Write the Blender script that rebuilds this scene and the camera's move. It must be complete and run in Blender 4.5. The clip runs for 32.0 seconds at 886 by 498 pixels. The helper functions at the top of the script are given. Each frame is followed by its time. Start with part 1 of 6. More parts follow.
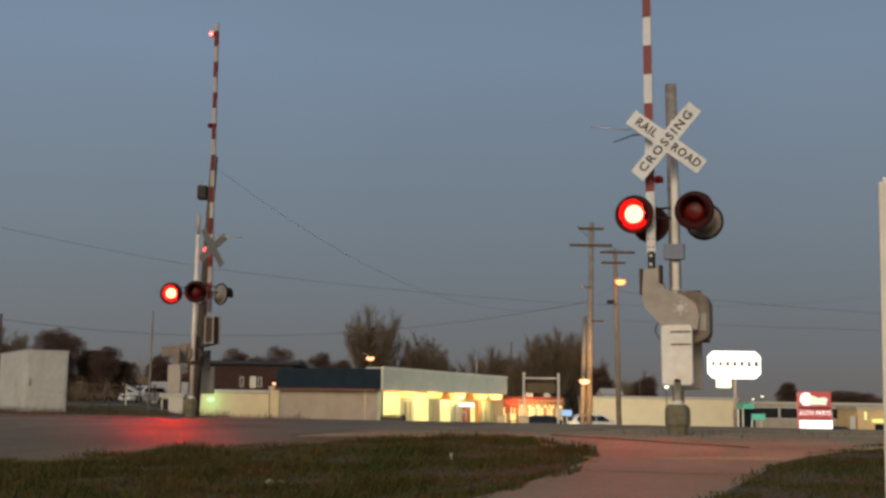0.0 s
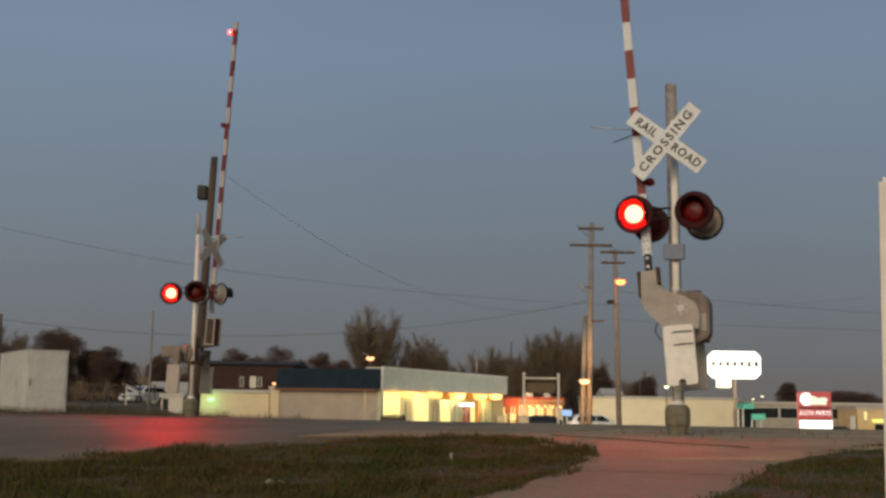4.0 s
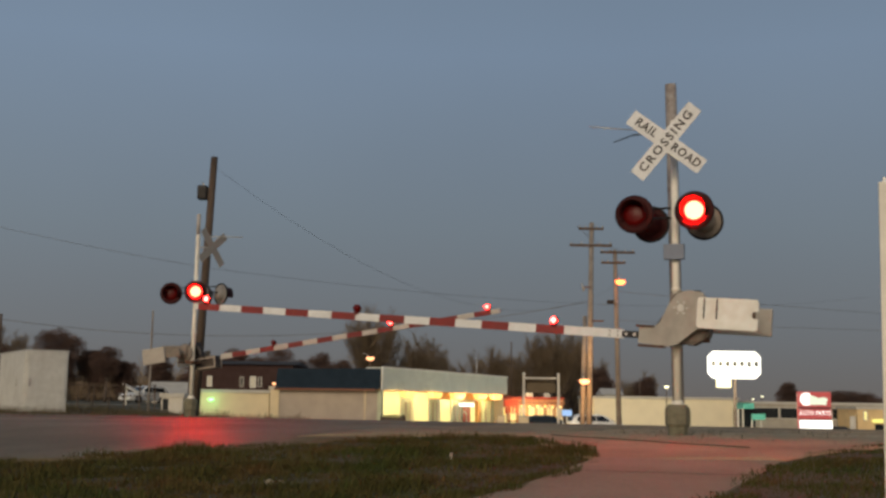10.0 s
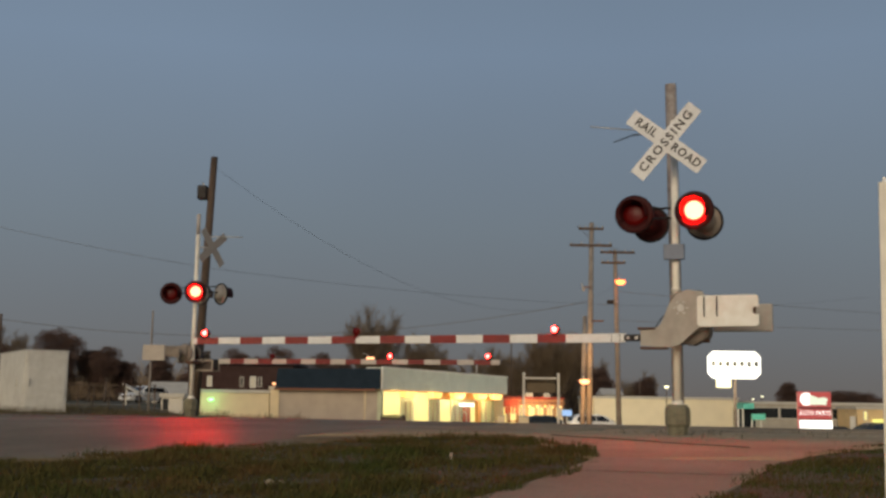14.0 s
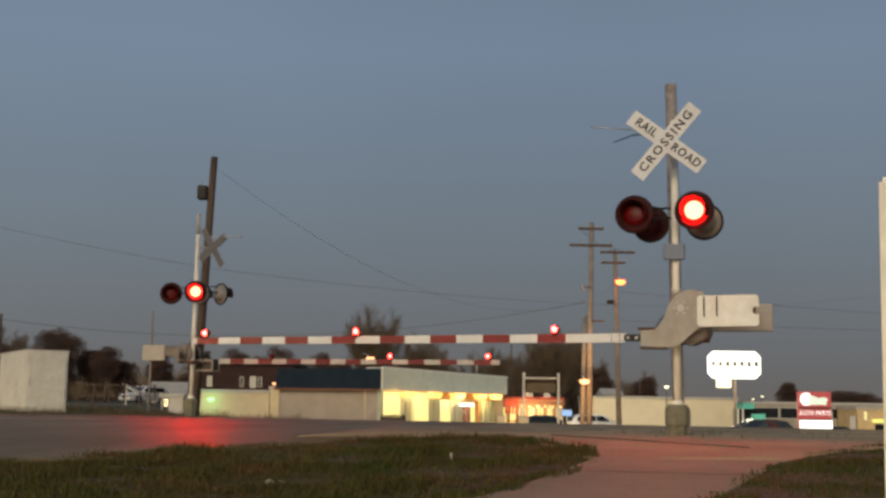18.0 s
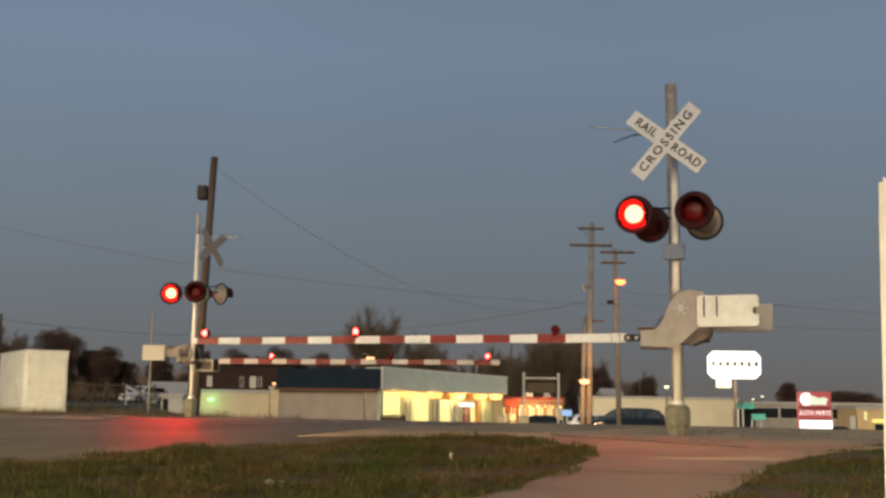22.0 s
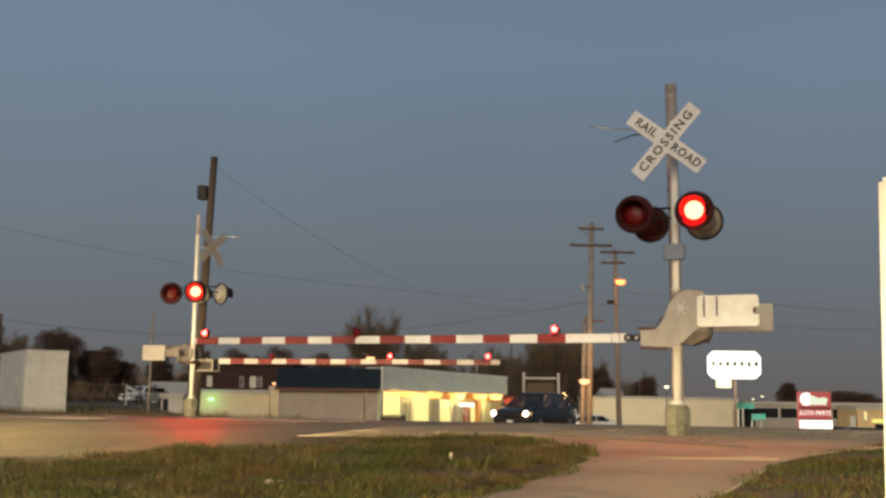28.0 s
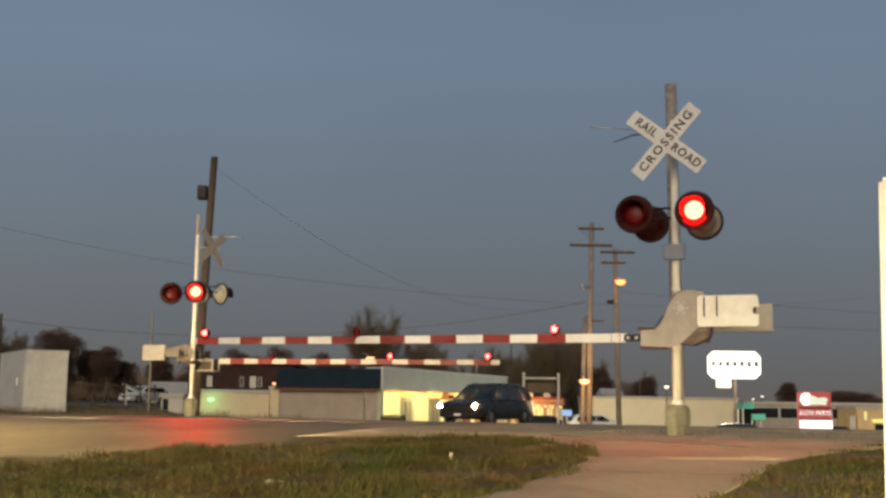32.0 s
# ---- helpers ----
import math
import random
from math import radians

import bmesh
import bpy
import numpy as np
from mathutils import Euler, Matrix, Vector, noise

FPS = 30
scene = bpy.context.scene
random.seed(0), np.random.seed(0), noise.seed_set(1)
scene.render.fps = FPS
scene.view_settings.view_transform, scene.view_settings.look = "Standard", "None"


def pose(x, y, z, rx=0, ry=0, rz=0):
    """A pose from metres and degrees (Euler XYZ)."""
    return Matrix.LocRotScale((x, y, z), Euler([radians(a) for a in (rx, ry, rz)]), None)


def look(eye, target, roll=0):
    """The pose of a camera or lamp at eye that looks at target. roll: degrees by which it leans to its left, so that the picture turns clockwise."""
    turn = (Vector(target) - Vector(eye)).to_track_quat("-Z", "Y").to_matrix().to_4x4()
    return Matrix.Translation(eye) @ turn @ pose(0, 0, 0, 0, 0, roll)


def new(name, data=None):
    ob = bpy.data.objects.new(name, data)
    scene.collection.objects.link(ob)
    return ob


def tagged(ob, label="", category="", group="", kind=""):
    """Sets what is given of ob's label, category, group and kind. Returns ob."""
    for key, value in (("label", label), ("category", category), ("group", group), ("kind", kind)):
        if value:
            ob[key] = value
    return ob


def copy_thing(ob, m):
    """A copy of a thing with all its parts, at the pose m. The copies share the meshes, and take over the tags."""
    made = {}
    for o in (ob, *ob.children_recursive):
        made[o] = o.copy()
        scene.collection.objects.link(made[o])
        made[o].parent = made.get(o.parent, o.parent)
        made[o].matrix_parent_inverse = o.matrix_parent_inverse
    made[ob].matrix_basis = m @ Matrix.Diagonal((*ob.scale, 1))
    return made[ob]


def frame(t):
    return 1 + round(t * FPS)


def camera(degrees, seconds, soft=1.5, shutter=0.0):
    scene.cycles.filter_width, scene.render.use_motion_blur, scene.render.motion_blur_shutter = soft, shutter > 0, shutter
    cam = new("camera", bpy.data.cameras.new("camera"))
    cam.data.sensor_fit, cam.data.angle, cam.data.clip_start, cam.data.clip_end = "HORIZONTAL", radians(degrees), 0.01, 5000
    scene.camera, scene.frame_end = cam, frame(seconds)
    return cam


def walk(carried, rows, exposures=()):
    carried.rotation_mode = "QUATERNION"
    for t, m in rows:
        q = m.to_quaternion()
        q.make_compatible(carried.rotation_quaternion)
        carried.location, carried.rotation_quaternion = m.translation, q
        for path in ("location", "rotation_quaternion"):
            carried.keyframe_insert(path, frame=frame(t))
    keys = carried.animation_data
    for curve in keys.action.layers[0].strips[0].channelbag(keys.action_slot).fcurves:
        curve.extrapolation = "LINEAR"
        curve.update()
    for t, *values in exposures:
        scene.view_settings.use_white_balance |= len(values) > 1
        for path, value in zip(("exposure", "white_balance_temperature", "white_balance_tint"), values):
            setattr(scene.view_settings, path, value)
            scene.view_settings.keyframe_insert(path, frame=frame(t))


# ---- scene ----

# The level crossing: x to the right, y away from the camera, z up; z = 0 is the rail height.
cam = camera(42.81, 32.0, soft=2.8)
EYE_POSE = look((0, 0, 0.4), (0, 10, 1.76), 0.8)
walk(cam, [(0.0, EYE_POSE), (32.0, EYE_POSE)], [(0.0, 0.02), (14.0, -0.02), (24.0, -0.10), (32.0, -0.17)])

# ---- sky and light: dusk, the sun just gone behind the camera ----
world = bpy.data.worlds.new("dusk")
scene.world = world
world.use_nodes = True
wt = world.node_tree
bg = wt.nodes["Background"]
co = wt.nodes.new("ShaderNodeTexCoord")
sep = wt.nodes.new("ShaderNodeSeparateXYZ")
ramp = wt.nodes.new("ShaderNodeValToRGB")
wt.links.new(co.outputs["Generated"], sep.inputs[0])
wt.links.new(sep.outputs["Z"], ramp.inputs[0])
stops = [(0.0, (0.152, 0.138, 0.128)), (0.06, (0.162, 0.174, 0.186)), (0.15, (0.176, 0.215, 0.252)),
         (0.30, (0.190, 0.256, 0.348)), (0.42, (0.165, 0.225, 0.305)), (1.0, (0.075, 0.105, 0.15))]
while len(ramp.color_ramp.elements) < len(stops):
    ramp.color_ramp.elements.new(0.5)
for el, (pos, c) in zip(ramp.color_ramp.elements, stops):
    el.position, el.color = pos, (*c, 1)
haze = wt.nodes.new("ShaderNodeTexNoise")
haze.inputs["Scale"].default_value, haze.inputs["Detail"].default_value = 2.2, 3
wt.links.new(co.outputs["Generated"], haze.inputs["Vector"])
hz = wt.nodes.new("ShaderNodeMapRange")
hz.inputs[3].default_value, hz.inputs[4].default_value = 0.90, 1.10
wt.links.new(haze.outputs[0], hz.inputs[0])
mul = wt.nodes.new("ShaderNodeVectorMath")
mul.operation = "SCALE"
wt.links.new(ramp.outputs[0], mul.inputs[0])
side = wt.nodes.new("ShaderNodeMapRange")       # the west is paler than the east
side.interpolation_type = "SMOOTHSTEP"
side.inputs[1].default_value, side.inputs[2].default_value = -0.35, 0.30
side.inputs[3].default_value, side.inputs[4].default_value = 0.98, 0.93
wt.links.new(sep.outputs["X"], side.inputs[0])
both = wt.nodes.new("ShaderNodeMath")
both.operation = "MULTIPLY"
wt.links.new(hz.outputs[0], both.inputs[0])
wt.links.new(side.outputs[0], both.inputs[1])
wt.links.new(both.outputs[0], mul.inputs["Scale"])
wt.links.new(mul.outputs[0], bg.inputs["Color"])
bg.inputs["Strength"].default_value = 1.0

glow_data = bpy.data.lights.new("evening_glow", "SUN")
glow_data.energy, glow_data.angle, glow_data.color = 1.75, radians(30), (1.0, 0.80, 0.56)
glow = new("evening_glow", glow_data)
glow.matrix_world = look((0, 0, 20), (4.5, 14, 14.6))

TILT = -19.5          # turn of the near signal and of the railway against the picture plane
SN, CS = 0.334, 0.943


def smooth(a, b, v):
    t = min(1.0, max(0.0, (v - a) / (b - a)))
    return t * t * (3 - 2 * t)


def gz(x, y):
    """Height of the ground: up a ramp to the railway, and down again behind it."""
    s = SN * x + CS * y
    z = -0.35 * (1 - smooth(8, 16.2, s))
    fall = -0.022 * min(39, max(0, s - 23)) - 0.035 * min(33, max(0, s - 62))
    fall -= 0.6 * smooth(9, 24, x) * smooth(55, 72, s)
    fall -= 0.45 * smooth(0, 3, x) * smooth(45, 59, s) * (1 - smooth(62, 74, s))
    fall -= 0.22 * smooth(5, 9, x) * smooth(62, 68, s) * (1 - smooth(78, 86, s))
    return z + fall * smooth(-5, 0, x + 0.2 * y)


# ---- materials ----
MATS = {}


def mat(name, color, rough=0.6, metal=0.0, grain=8.0, vary=0.25, bump=0.0, bump_scale=60.0, second=None, stain=1.2,
        island=0.0, emit=None, strength=0.0, spec=0.5):
    """A surface with grain and stains: two noises mix the colour with a second one, a third makes relief."""
    if name in MATS:
        return MATS[name]
    m = bpy.data.materials.new(name)
    m.use_nodes = True
    t = m.node_tree
    b = t.nodes["Principled BSDF"]
    b.inputs["Roughness"].default_value, b.inputs["Metallic"].default_value = rough, metal
    b.inputs["Specular IOR Level"].default_value = spec
    second = second or tuple(c * 0.55 for c in color)
    tc = t.nodes.new("ShaderNodeTexCoord")
    n1, n2 = t.nodes.new("ShaderNodeTexNoise"), t.nodes.new("ShaderNodeTexNoise")
    for n, sc, d in ((n1, grain, 5), (n2, stain, 3)):
        n.inputs["Scale"].default_value, n.inputs["Detail"].default_value = sc, d
        t.links.new(tc.outputs["Object"], n.inputs["Vector"])
    add = t.nodes.new("ShaderNodeMath")
    t.links.new(n1.outputs[0], add.inputs[0])
    t.links.new(n2.outputs[0], add.inputs[1])
    mr = t.nodes.new("ShaderNodeMapRange")
    mr.inputs[1].default_value, mr.inputs[2].default_value = 0.75, 1.3
    mr.inputs[3].default_value, mr.inputs[4].default_value = 0.0, min(1.0, vary * 2)
    t.links.new(add.outputs[0], mr.inputs[0])
    mix = t.nodes.new("ShaderNodeMix")
    mix.data_type = "RGBA"
    mix.inputs["A"].default_value, mix.inputs["B"].default_value = (*color, 1), (*second, 1)
    t.links.new(mr.outputs[0], mix.inputs["Factor"])
    out = mix.outputs["Result"]
    if island:
        g = t.nodes.new("ShaderNodeNewGeometry")
        r = t.nodes.new("ShaderNodeMapRange")
        r.inputs[3].default_value, r.inputs[4].default_value = 1 - island, 1 + island
        t.links.new(g.outputs["Random Per Island"], r.inputs[0])
        v = t.nodes.new("ShaderNodeVectorMath")
        v.operation = "SCALE"
        t.links.new(out, v.inputs[0])
        t.links.new(r.outputs[0], v.inputs["Scale"])
        out = v.outputs[0]
    t.links.new(out, b.inputs["Base Color"])
    rr = t.nodes.new("ShaderNodeMapRange")
    rr.inputs[3].default_value, rr.inputs[4].default_value = max(0.02, rough - 0.12), min(1, rough + 0.12)
    t.links.new(n2.outputs[0], rr.inputs[0])
    t.links.new(rr.outputs[0], b.inputs["Roughness"])
    if bump:
        n3, bp = t.nodes.new("ShaderNodeTexNoise"), t.nodes.new("ShaderNodeBump")
        n3.inputs["Scale"].default_value, n3.inputs["Detail"].default_value = bump_scale, 4
        t.links.new(tc.outputs["Object"], n3.inputs["Vector"])
        t.links.new(n3.outputs[0], bp.inputs["Height"])
        bp.inputs["Strength"].default_value, bp.inputs["Distance"].default_value = bump, 0.02
        t.links.new(bp.outputs[0], b.inputs["Normal"])
    if emit:
        b.inputs["Emission Color"].default_value, b.inputs["Emission Strength"].default_value = (*emit, 1), strength
    MATS[name] = m
    return m


def lamp_mat(name, color, strength):
    return mat(name, (0.1, 0.1, 0.1), 0.5, emit=color, strength=strength, vary=0.05)


ASPHALT = mat("worn_asphalt", (0.20, 0.155, 0.078), 0.50, grain=22, vary=0.45, bump=0.5, bump_scale=55, second=(0.095, 0.072, 0.038), stain=0.45, spec=0.17)
CONCRETE = mat("path_concrete", (0.335, 0.288, 0.195), 0.85, grain=25, vary=0.40, bump=0.8, bump_scale=70, second=(0.21, 0.178, 0.12), stain=0.8)
GRAVEL = mat("dirt_and_gravel", (0.46, 0.365, 0.225), 0.9, grain=40, vary=0.4, bump=1.0, bump_scale=60, second=(0.20, 0.15, 0.10), stain=0.7)
SOIL = mat("winter_grass_ground", (0.095, 0.082, 0.045), 0.95, grain=14, vary=0.5, bump=0.8, bump_scale=30, second=(0.05, 0.042, 0.025), stain=0.25)
GRASS = mat("grass_blades", (0.054, 0.068, 0.018), 0.8, grain=2.6, vary=0.8, second=(0.106, 0.068, 0.027), stain=0.9, island=0.22, spec=0.1)
DRYGRASS = mat("dry_grass_blades", (0.13, 0.10, 0.058), 0.85, grain=2, vary=0.5, second=(0.08, 0.07, 0.035), stain=0.6, island=0.4, spec=0.2)
# black of the light discs, with the lamps' red glow put into its colour
REDDENED = mat("red_lit_black", (0.045, 0.006, 0.006), 0.6, grain=10, vary=0.3, second=(0.028, 0.006, 0.006), spec=0.15)
GREYBACK = mat("grey_disc_back", (0.42, 0.38, 0.33), 0.6, grain=10, vary=0.3, second=(0.30, 0.26, 0.23))
GALV = mat("galvanised_steel", (0.50, 0.49, 0.47), 0.42, 0.7, grain=14, vary=0.3, second=(0.36, 0.34, 0.32))
DULLBACK = mat("dull_disc_back", (0.27, 0.255, 0.235), 0.6, grain=10, vary=0.3, second=(0.18, 0.165, 0.15))
MAST = mat("aluminium_mast", (0.86, 0.82, 0.72), 0.5, 0.0, grain=10, vary=0.25, second=(0.60, 0.54, 0.46))
GREYBOX = mat("weathered_grey_paint", (0.36, 0.335, 0.30), 0.55, 0.1, grain=9, vary=0.35, second=(0.26, 0.24, 0.21), stain=2.5)
CWPAINT = mat("cream_weight_paint", (0.80, 0.82, 0.78), 0.55, 0.0, grain=9, vary=0.25, second=(0.58, 0.53, 0.44), stain=3)
WHITE = mat("reflective_white", (0.72, 0.73, 0.74), 0.5, grain=12, vary=0.25, second=(0.55, 0.53, 0.50), stain=3)
# darker boom colours: the far boom's weaker light is put into them
DIMWHITE = mat("dimmed_white", (0.48, 0.44, 0.40), 0.6, grain=12, vary=0.3, second=(0.35, 0.31, 0.28), stain=3)
DIMRED = mat("dimmed_red", (0.17, 0.018, 0.016), 0.55, grain=12, vary=0.25, second=(0.11, 0.015, 0.014), stain=3)
REDTAPE = mat("reflective_red", (0.22, 0.018, 0.016), 0.45, grain=12, vary=0.3, second=(0.13, 0.018, 0.016), stain=3)
BLACK = mat("black_paint", (0.014, 0.012, 0.012), 0.5, grain=10, vary=0.3, second=(0.03, 0.024, 0.022), spec=0.25)
DARKLENS = mat("dark_red_lens", (0.12, 0.003, 0.003), 0.28, grain=40, vary=0.2, bump=0.2, bump_scale=60, spec=0.2)
INK = mat("sign_ink", (0.03, 0.025, 0.025), 0.6, vary=0.15)
RUST = mat("rusty_steel", (0.14, 0.075, 0.05), 0.75, 0.4, grain=20, vary=0.4)
GREYWOOD = mat("grey_pole_wood", (0.32, 0.285, 0.25), 0.85, grain=12, vary=0.45, bump=0.4, second=(0.17, 0.14, 0.12), stain=1.5)
OLDWOOD = mat("weathered_pole_wood", (0.105, 0.072, 0.05), 0.85, grain=12, vary=0.45, bump=0.4, second=(0.055, 0.038, 0.028))
BLUEBOX = mat("blue_grey_box", (0.16, 0.19, 0.26), 0.5, 0.1, vary=0.2)
REDGLOW = lamp_mat("lit_red_signal", (1.0, 0.0018, 0.00097), 780)
ARMGLOW = lamp_mat("lit_red_arm_lamp", (1.0, 0.012, 0.010), 100)


# ---- building helpers ----
def box(bm, x0, x1, y0, y1, z0, z1, bevel=0.0):
    r = bmesh.ops.create_cube(bm, size=1.0)
    for v in r["verts"]:
        v.co = ((x0 + x1) / 2 + v.co.x * (x1 - x0), (y0 + y1) / 2 + v.co.y * (y1 - y0), (z0 + z1) / 2 + v.co.z * (z1 - z0))
    if bevel:
        es = list({e for v in r["verts"] for e in v.link_edges})
        bmesh.ops.bevel(bm, geom=es, offset=bevel, segments=2, affect="EDGES", profile=0.6)
    return bm


def tube(bm, p0, p1, r0, r1=None, n=12, caps=True):
    """A tapered round bar from p0 to p1."""
    p0, p1 = Vector(p0), Vector(p1)
    r1 = r0 if r1 is None else r1
    m = Matrix.Translation(p0) @ (p1 - p0).to_track_quat("Z", "Y").to_matrix().to_4x4()
    L = (p1 - p0).length
    rings = []
    for z, r in ((0, r0), (L, r1)):
        rings.append([bm.verts.new(m @ Vector((r * math.cos(2 * math.pi * i / n), r * math.sin(2 * math.pi * i / n), z))) for i in range(n)])
    for i in range(n):
        f = bm.faces.new((rings[0][i], rings[0][(i + 1) % n], rings[1][(i + 1) % n], rings[1][i]))
        f.smooth = True
    if caps:
        bm.faces.new(rings[0][::-1])
        bm.faces.new(rings[1])
    return bm


def lathe(bm, profile, m=Matrix(), n=28, arc=(0, 360), smooth_faces=True):
    """Turn (radius, height) points about z; arc in degrees."""
    full = arc[1] - arc[0] >= 360
    k = n if full else n + 1
    rows = []
    for r, z in profile:
        rows.append([bm.verts.new(m @ Vector((r * math.cos(radians(arc[0] + (arc[1] - arc[0]) * i / n)),
                                              r * math.sin(radians(arc[0] + (arc[1] - arc[0]) * i / n)), z))) for i in range(k)])
    for a, b in zip(rows, rows[1:]):
        for i in range(n):
            j = (i + 1) % k
            f = bm.faces.new((a[i], a[j], b[j], b[i]))
            f.smooth = smooth_faces
    return bm


def plate(bm, outline, y0, y1):
    """An (x, z) outline given thickness along y."""
    a = [bm.verts.new((x, y0, z)) for x, z in outline]
    b = [bm.verts.new((x, y1, z)) for x, z in outline]
    n = len(a)
    bm.faces.new(a)
    bm.faces.new(b[::-1])
    for i in range(n):
        bm.faces.new((a[i], b[i], b[(i + 1) % n], a[(i + 1) % n]))
    bmesh.ops.recalc_face_normals(bm, faces=bm.faces)
    return bm


def part(name, bm, material, parent=None, label="", m=None):
    me = bpy.data.meshes.new(name)
    bm.to_mesh(me)
    bm.free()
    me.materials.append(material)
    ob = new(name, me)
    ob.parent = parent
    if m is not None:
        ob.matrix_basis = m
    return tagged(ob, label=label)


def thing(name, m, label, category, group="", kind=""):
    return tagged(new_at(name, m), label, category, group, kind)


def new_at(name, m):
    ob = new(name)
    ob.empty_display_size = 0.2
    ob.matrix_basis = m
    return ob


def solid(name, bm, material, m, label, category="", group="", kind=""):
    return tagged(part(name, bm, material, None, "", m), label, category, group, kind)


def B(*a, **k):
    return box(bmesh.new(), *a, **k)


def T(*a, **k):
    return tube(bmesh.new(), *a, **k)


def sheet(name, outline, lift, material, label, step=0.6, category="", kind="structure", rough=0.0):
    """A flat outline laid over the ground, cut into a grid so that it follows the ramp."""
    bm = bmesh.new()
    f = bm.faces.new([bm.verts.new((x, y, 0)) for x, y in outline])
    xs, ys = [p[0] for p in outline], [p[1] for p in outline]
    for axis, lo, hi in ((0, min(xs), max(xs)), (1, min(ys), max(ys))):
        k = lo + step
        while k < hi:
            no = (1, 0, 0) if axis == 0 else (0, 1, 0)
            p = (k, 0, 0) if axis == 0 else (0, k, 0)
            bmesh.ops.bisect_plane(bm, geom=bm.verts[:] + bm.edges[:] + bm.faces[:], plane_co=p, plane_no=no)
            k += step
    for v in bm.verts:
        v.co.z = gz(v.co.x, v.co.y) + lift + rough * noise.noise(v.co * 1.7)
    bmesh.ops.recalc_face_normals(bm, faces=bm.faces)
    if sum(fc.normal.z for fc in bm.faces) < 0:
        bmesh.ops.reverse_faces(bm, faces=bm.faces)
    for fc in bm.faces:
        fc.smooth = True
    rim = [e for e in bm.edges if e.is_boundary]
    skirt = bmesh.ops.extrude_edge_only(bm, edges=rim)["geom"]
    for v in skirt:
        if isinstance(v, bmesh.types.BMVert):
            v.co.z -= 0.06
    return solid(name, bm, material, Matrix(), label, category, "", kind)


# ---- ground ----
def build_ground():
    def steps(near, far, fine, grow):
        v, d, out = 0.0, fine, [0.0]
        while v < far:
            d = fine if v < near else d * grow
            v += d
            out.append(v)
        return out
    right = steps(14, 2500, 0.5, 1.13)
    xs = [-v for v in right[:0:-1]] + right
    ys = [-v for v in steps(4, 400, 1.0, 1.25)[:0:-1]] + steps(32, 4000, 0.5, 1.11)
    verts = [(x, y, gz(x, y) - 0.006 - 0.012 * abs(noise.noise((x * 0.7, y * 0.7, 0)))) for y in ys for x in xs]
    w = len(xs)
    faces = [(j * w + i, j * w + i + 1, (j + 1) * w + i + 1, (j + 1) * w + i) for j in range(len(ys) - 1) for i in range(w - 1)]
    me = bpy.data.meshes.new("ground")
    me.from_pydata(verts, [], faces)
    me.polygons.foreach_set("use_smooth", [True] * len(faces))
    me.materials.append(SOIL)
    tagged(new("ground", me), "brown winter grass and bare soil", "ground", "", "structure")


def strip_outline(pts, width):
    left, right = [], []
    for i, p in enumerate(pts):
        a, b = Vector(pts[max(0, i - 1)]), Vector(pts[min(len(pts) - 1, i + 1)])
        d = (b - a).normalized()
        q = Vector(p)
        left.append(tuple(q + Vector((-d.y, d.x)) * width / 2))
        right.append(tuple(q - Vector((-d.y, d.x)) * width / 2))
    return left + right[::-1]


build_ground()
ROAD = [(-60, -5), (-40, 3), (-24, 9.3), (-12.3, 14.2), (-5.6, 18.1), (-1.6, 22.6), (1.0, 30), (3.2, 42), (6.5, 54), (12, 66), (19, 76)]
sheet("road", strip_outline(ROAD, 11.3), 0.006, ASPHALT, "worn grey asphalt road over the railway", 0.8)
sheet("side_road", strip_outline([(-50, 70), (0, 73), (22, 79), (45, 89), (90, 108)], 9), 0.004, ASPHALT, "asphalt side road behind the railway", 2.5)
sheet("gravel_shoulder", [(0.9, 15.6), (1.6, 12.3), (3.6, 12.0), (4.3, 12.7), (5.6, 13.6), (9, 14.2), (22, 13.6), (24, 15.6), (9, 19.5), (3.2, 20.8), (2.6, 18.2)],
      0.003, GRAVEL, "pale dirt and gravel round the signal foot", 0.45, rough=0.008)
sheet("dirt_verge", [(-1.9, 15.2), (-0.4, 15.25), (0.95, 15.5), (2.55, 18.1), (3.2, 20.7), (9, 19.5), (10, 24), (4.0, 27), (2.2, 24.5), (1.2, 21.2), (-0.4, 18.0)], 0.0095,
      mat("dirt_on_asphalt", (0.35, 0.275, 0.165), 0.92, grain=18, vary=0.5, bump=0.8, bump_scale=40, second=(0.17, 0.125, 0.08), stain=0.9), "brown dirt and gravel spread over the road edge", 0.6, rough=0.006)
# the lit asphalt edge is put in as a paler sheet
sheet("pale_patch", [(-0.1, 15.75), (0.5, 15.6), (1.1, 15.7), (1.5, 15.85), (1.6, 16.2), (1.1, 16.35), (0.5, 16.1), (0.0, 16.15)], 0.012, CONCRETE, "pale sheet for the lit asphalt edge of the crossing", 0.4, rough=0.01)


# ---- the crossing signals ----
BACKGLOW = lamp_mat("lit_red_back_signal", (1.0, 0.0014, 0.0007), 1000)

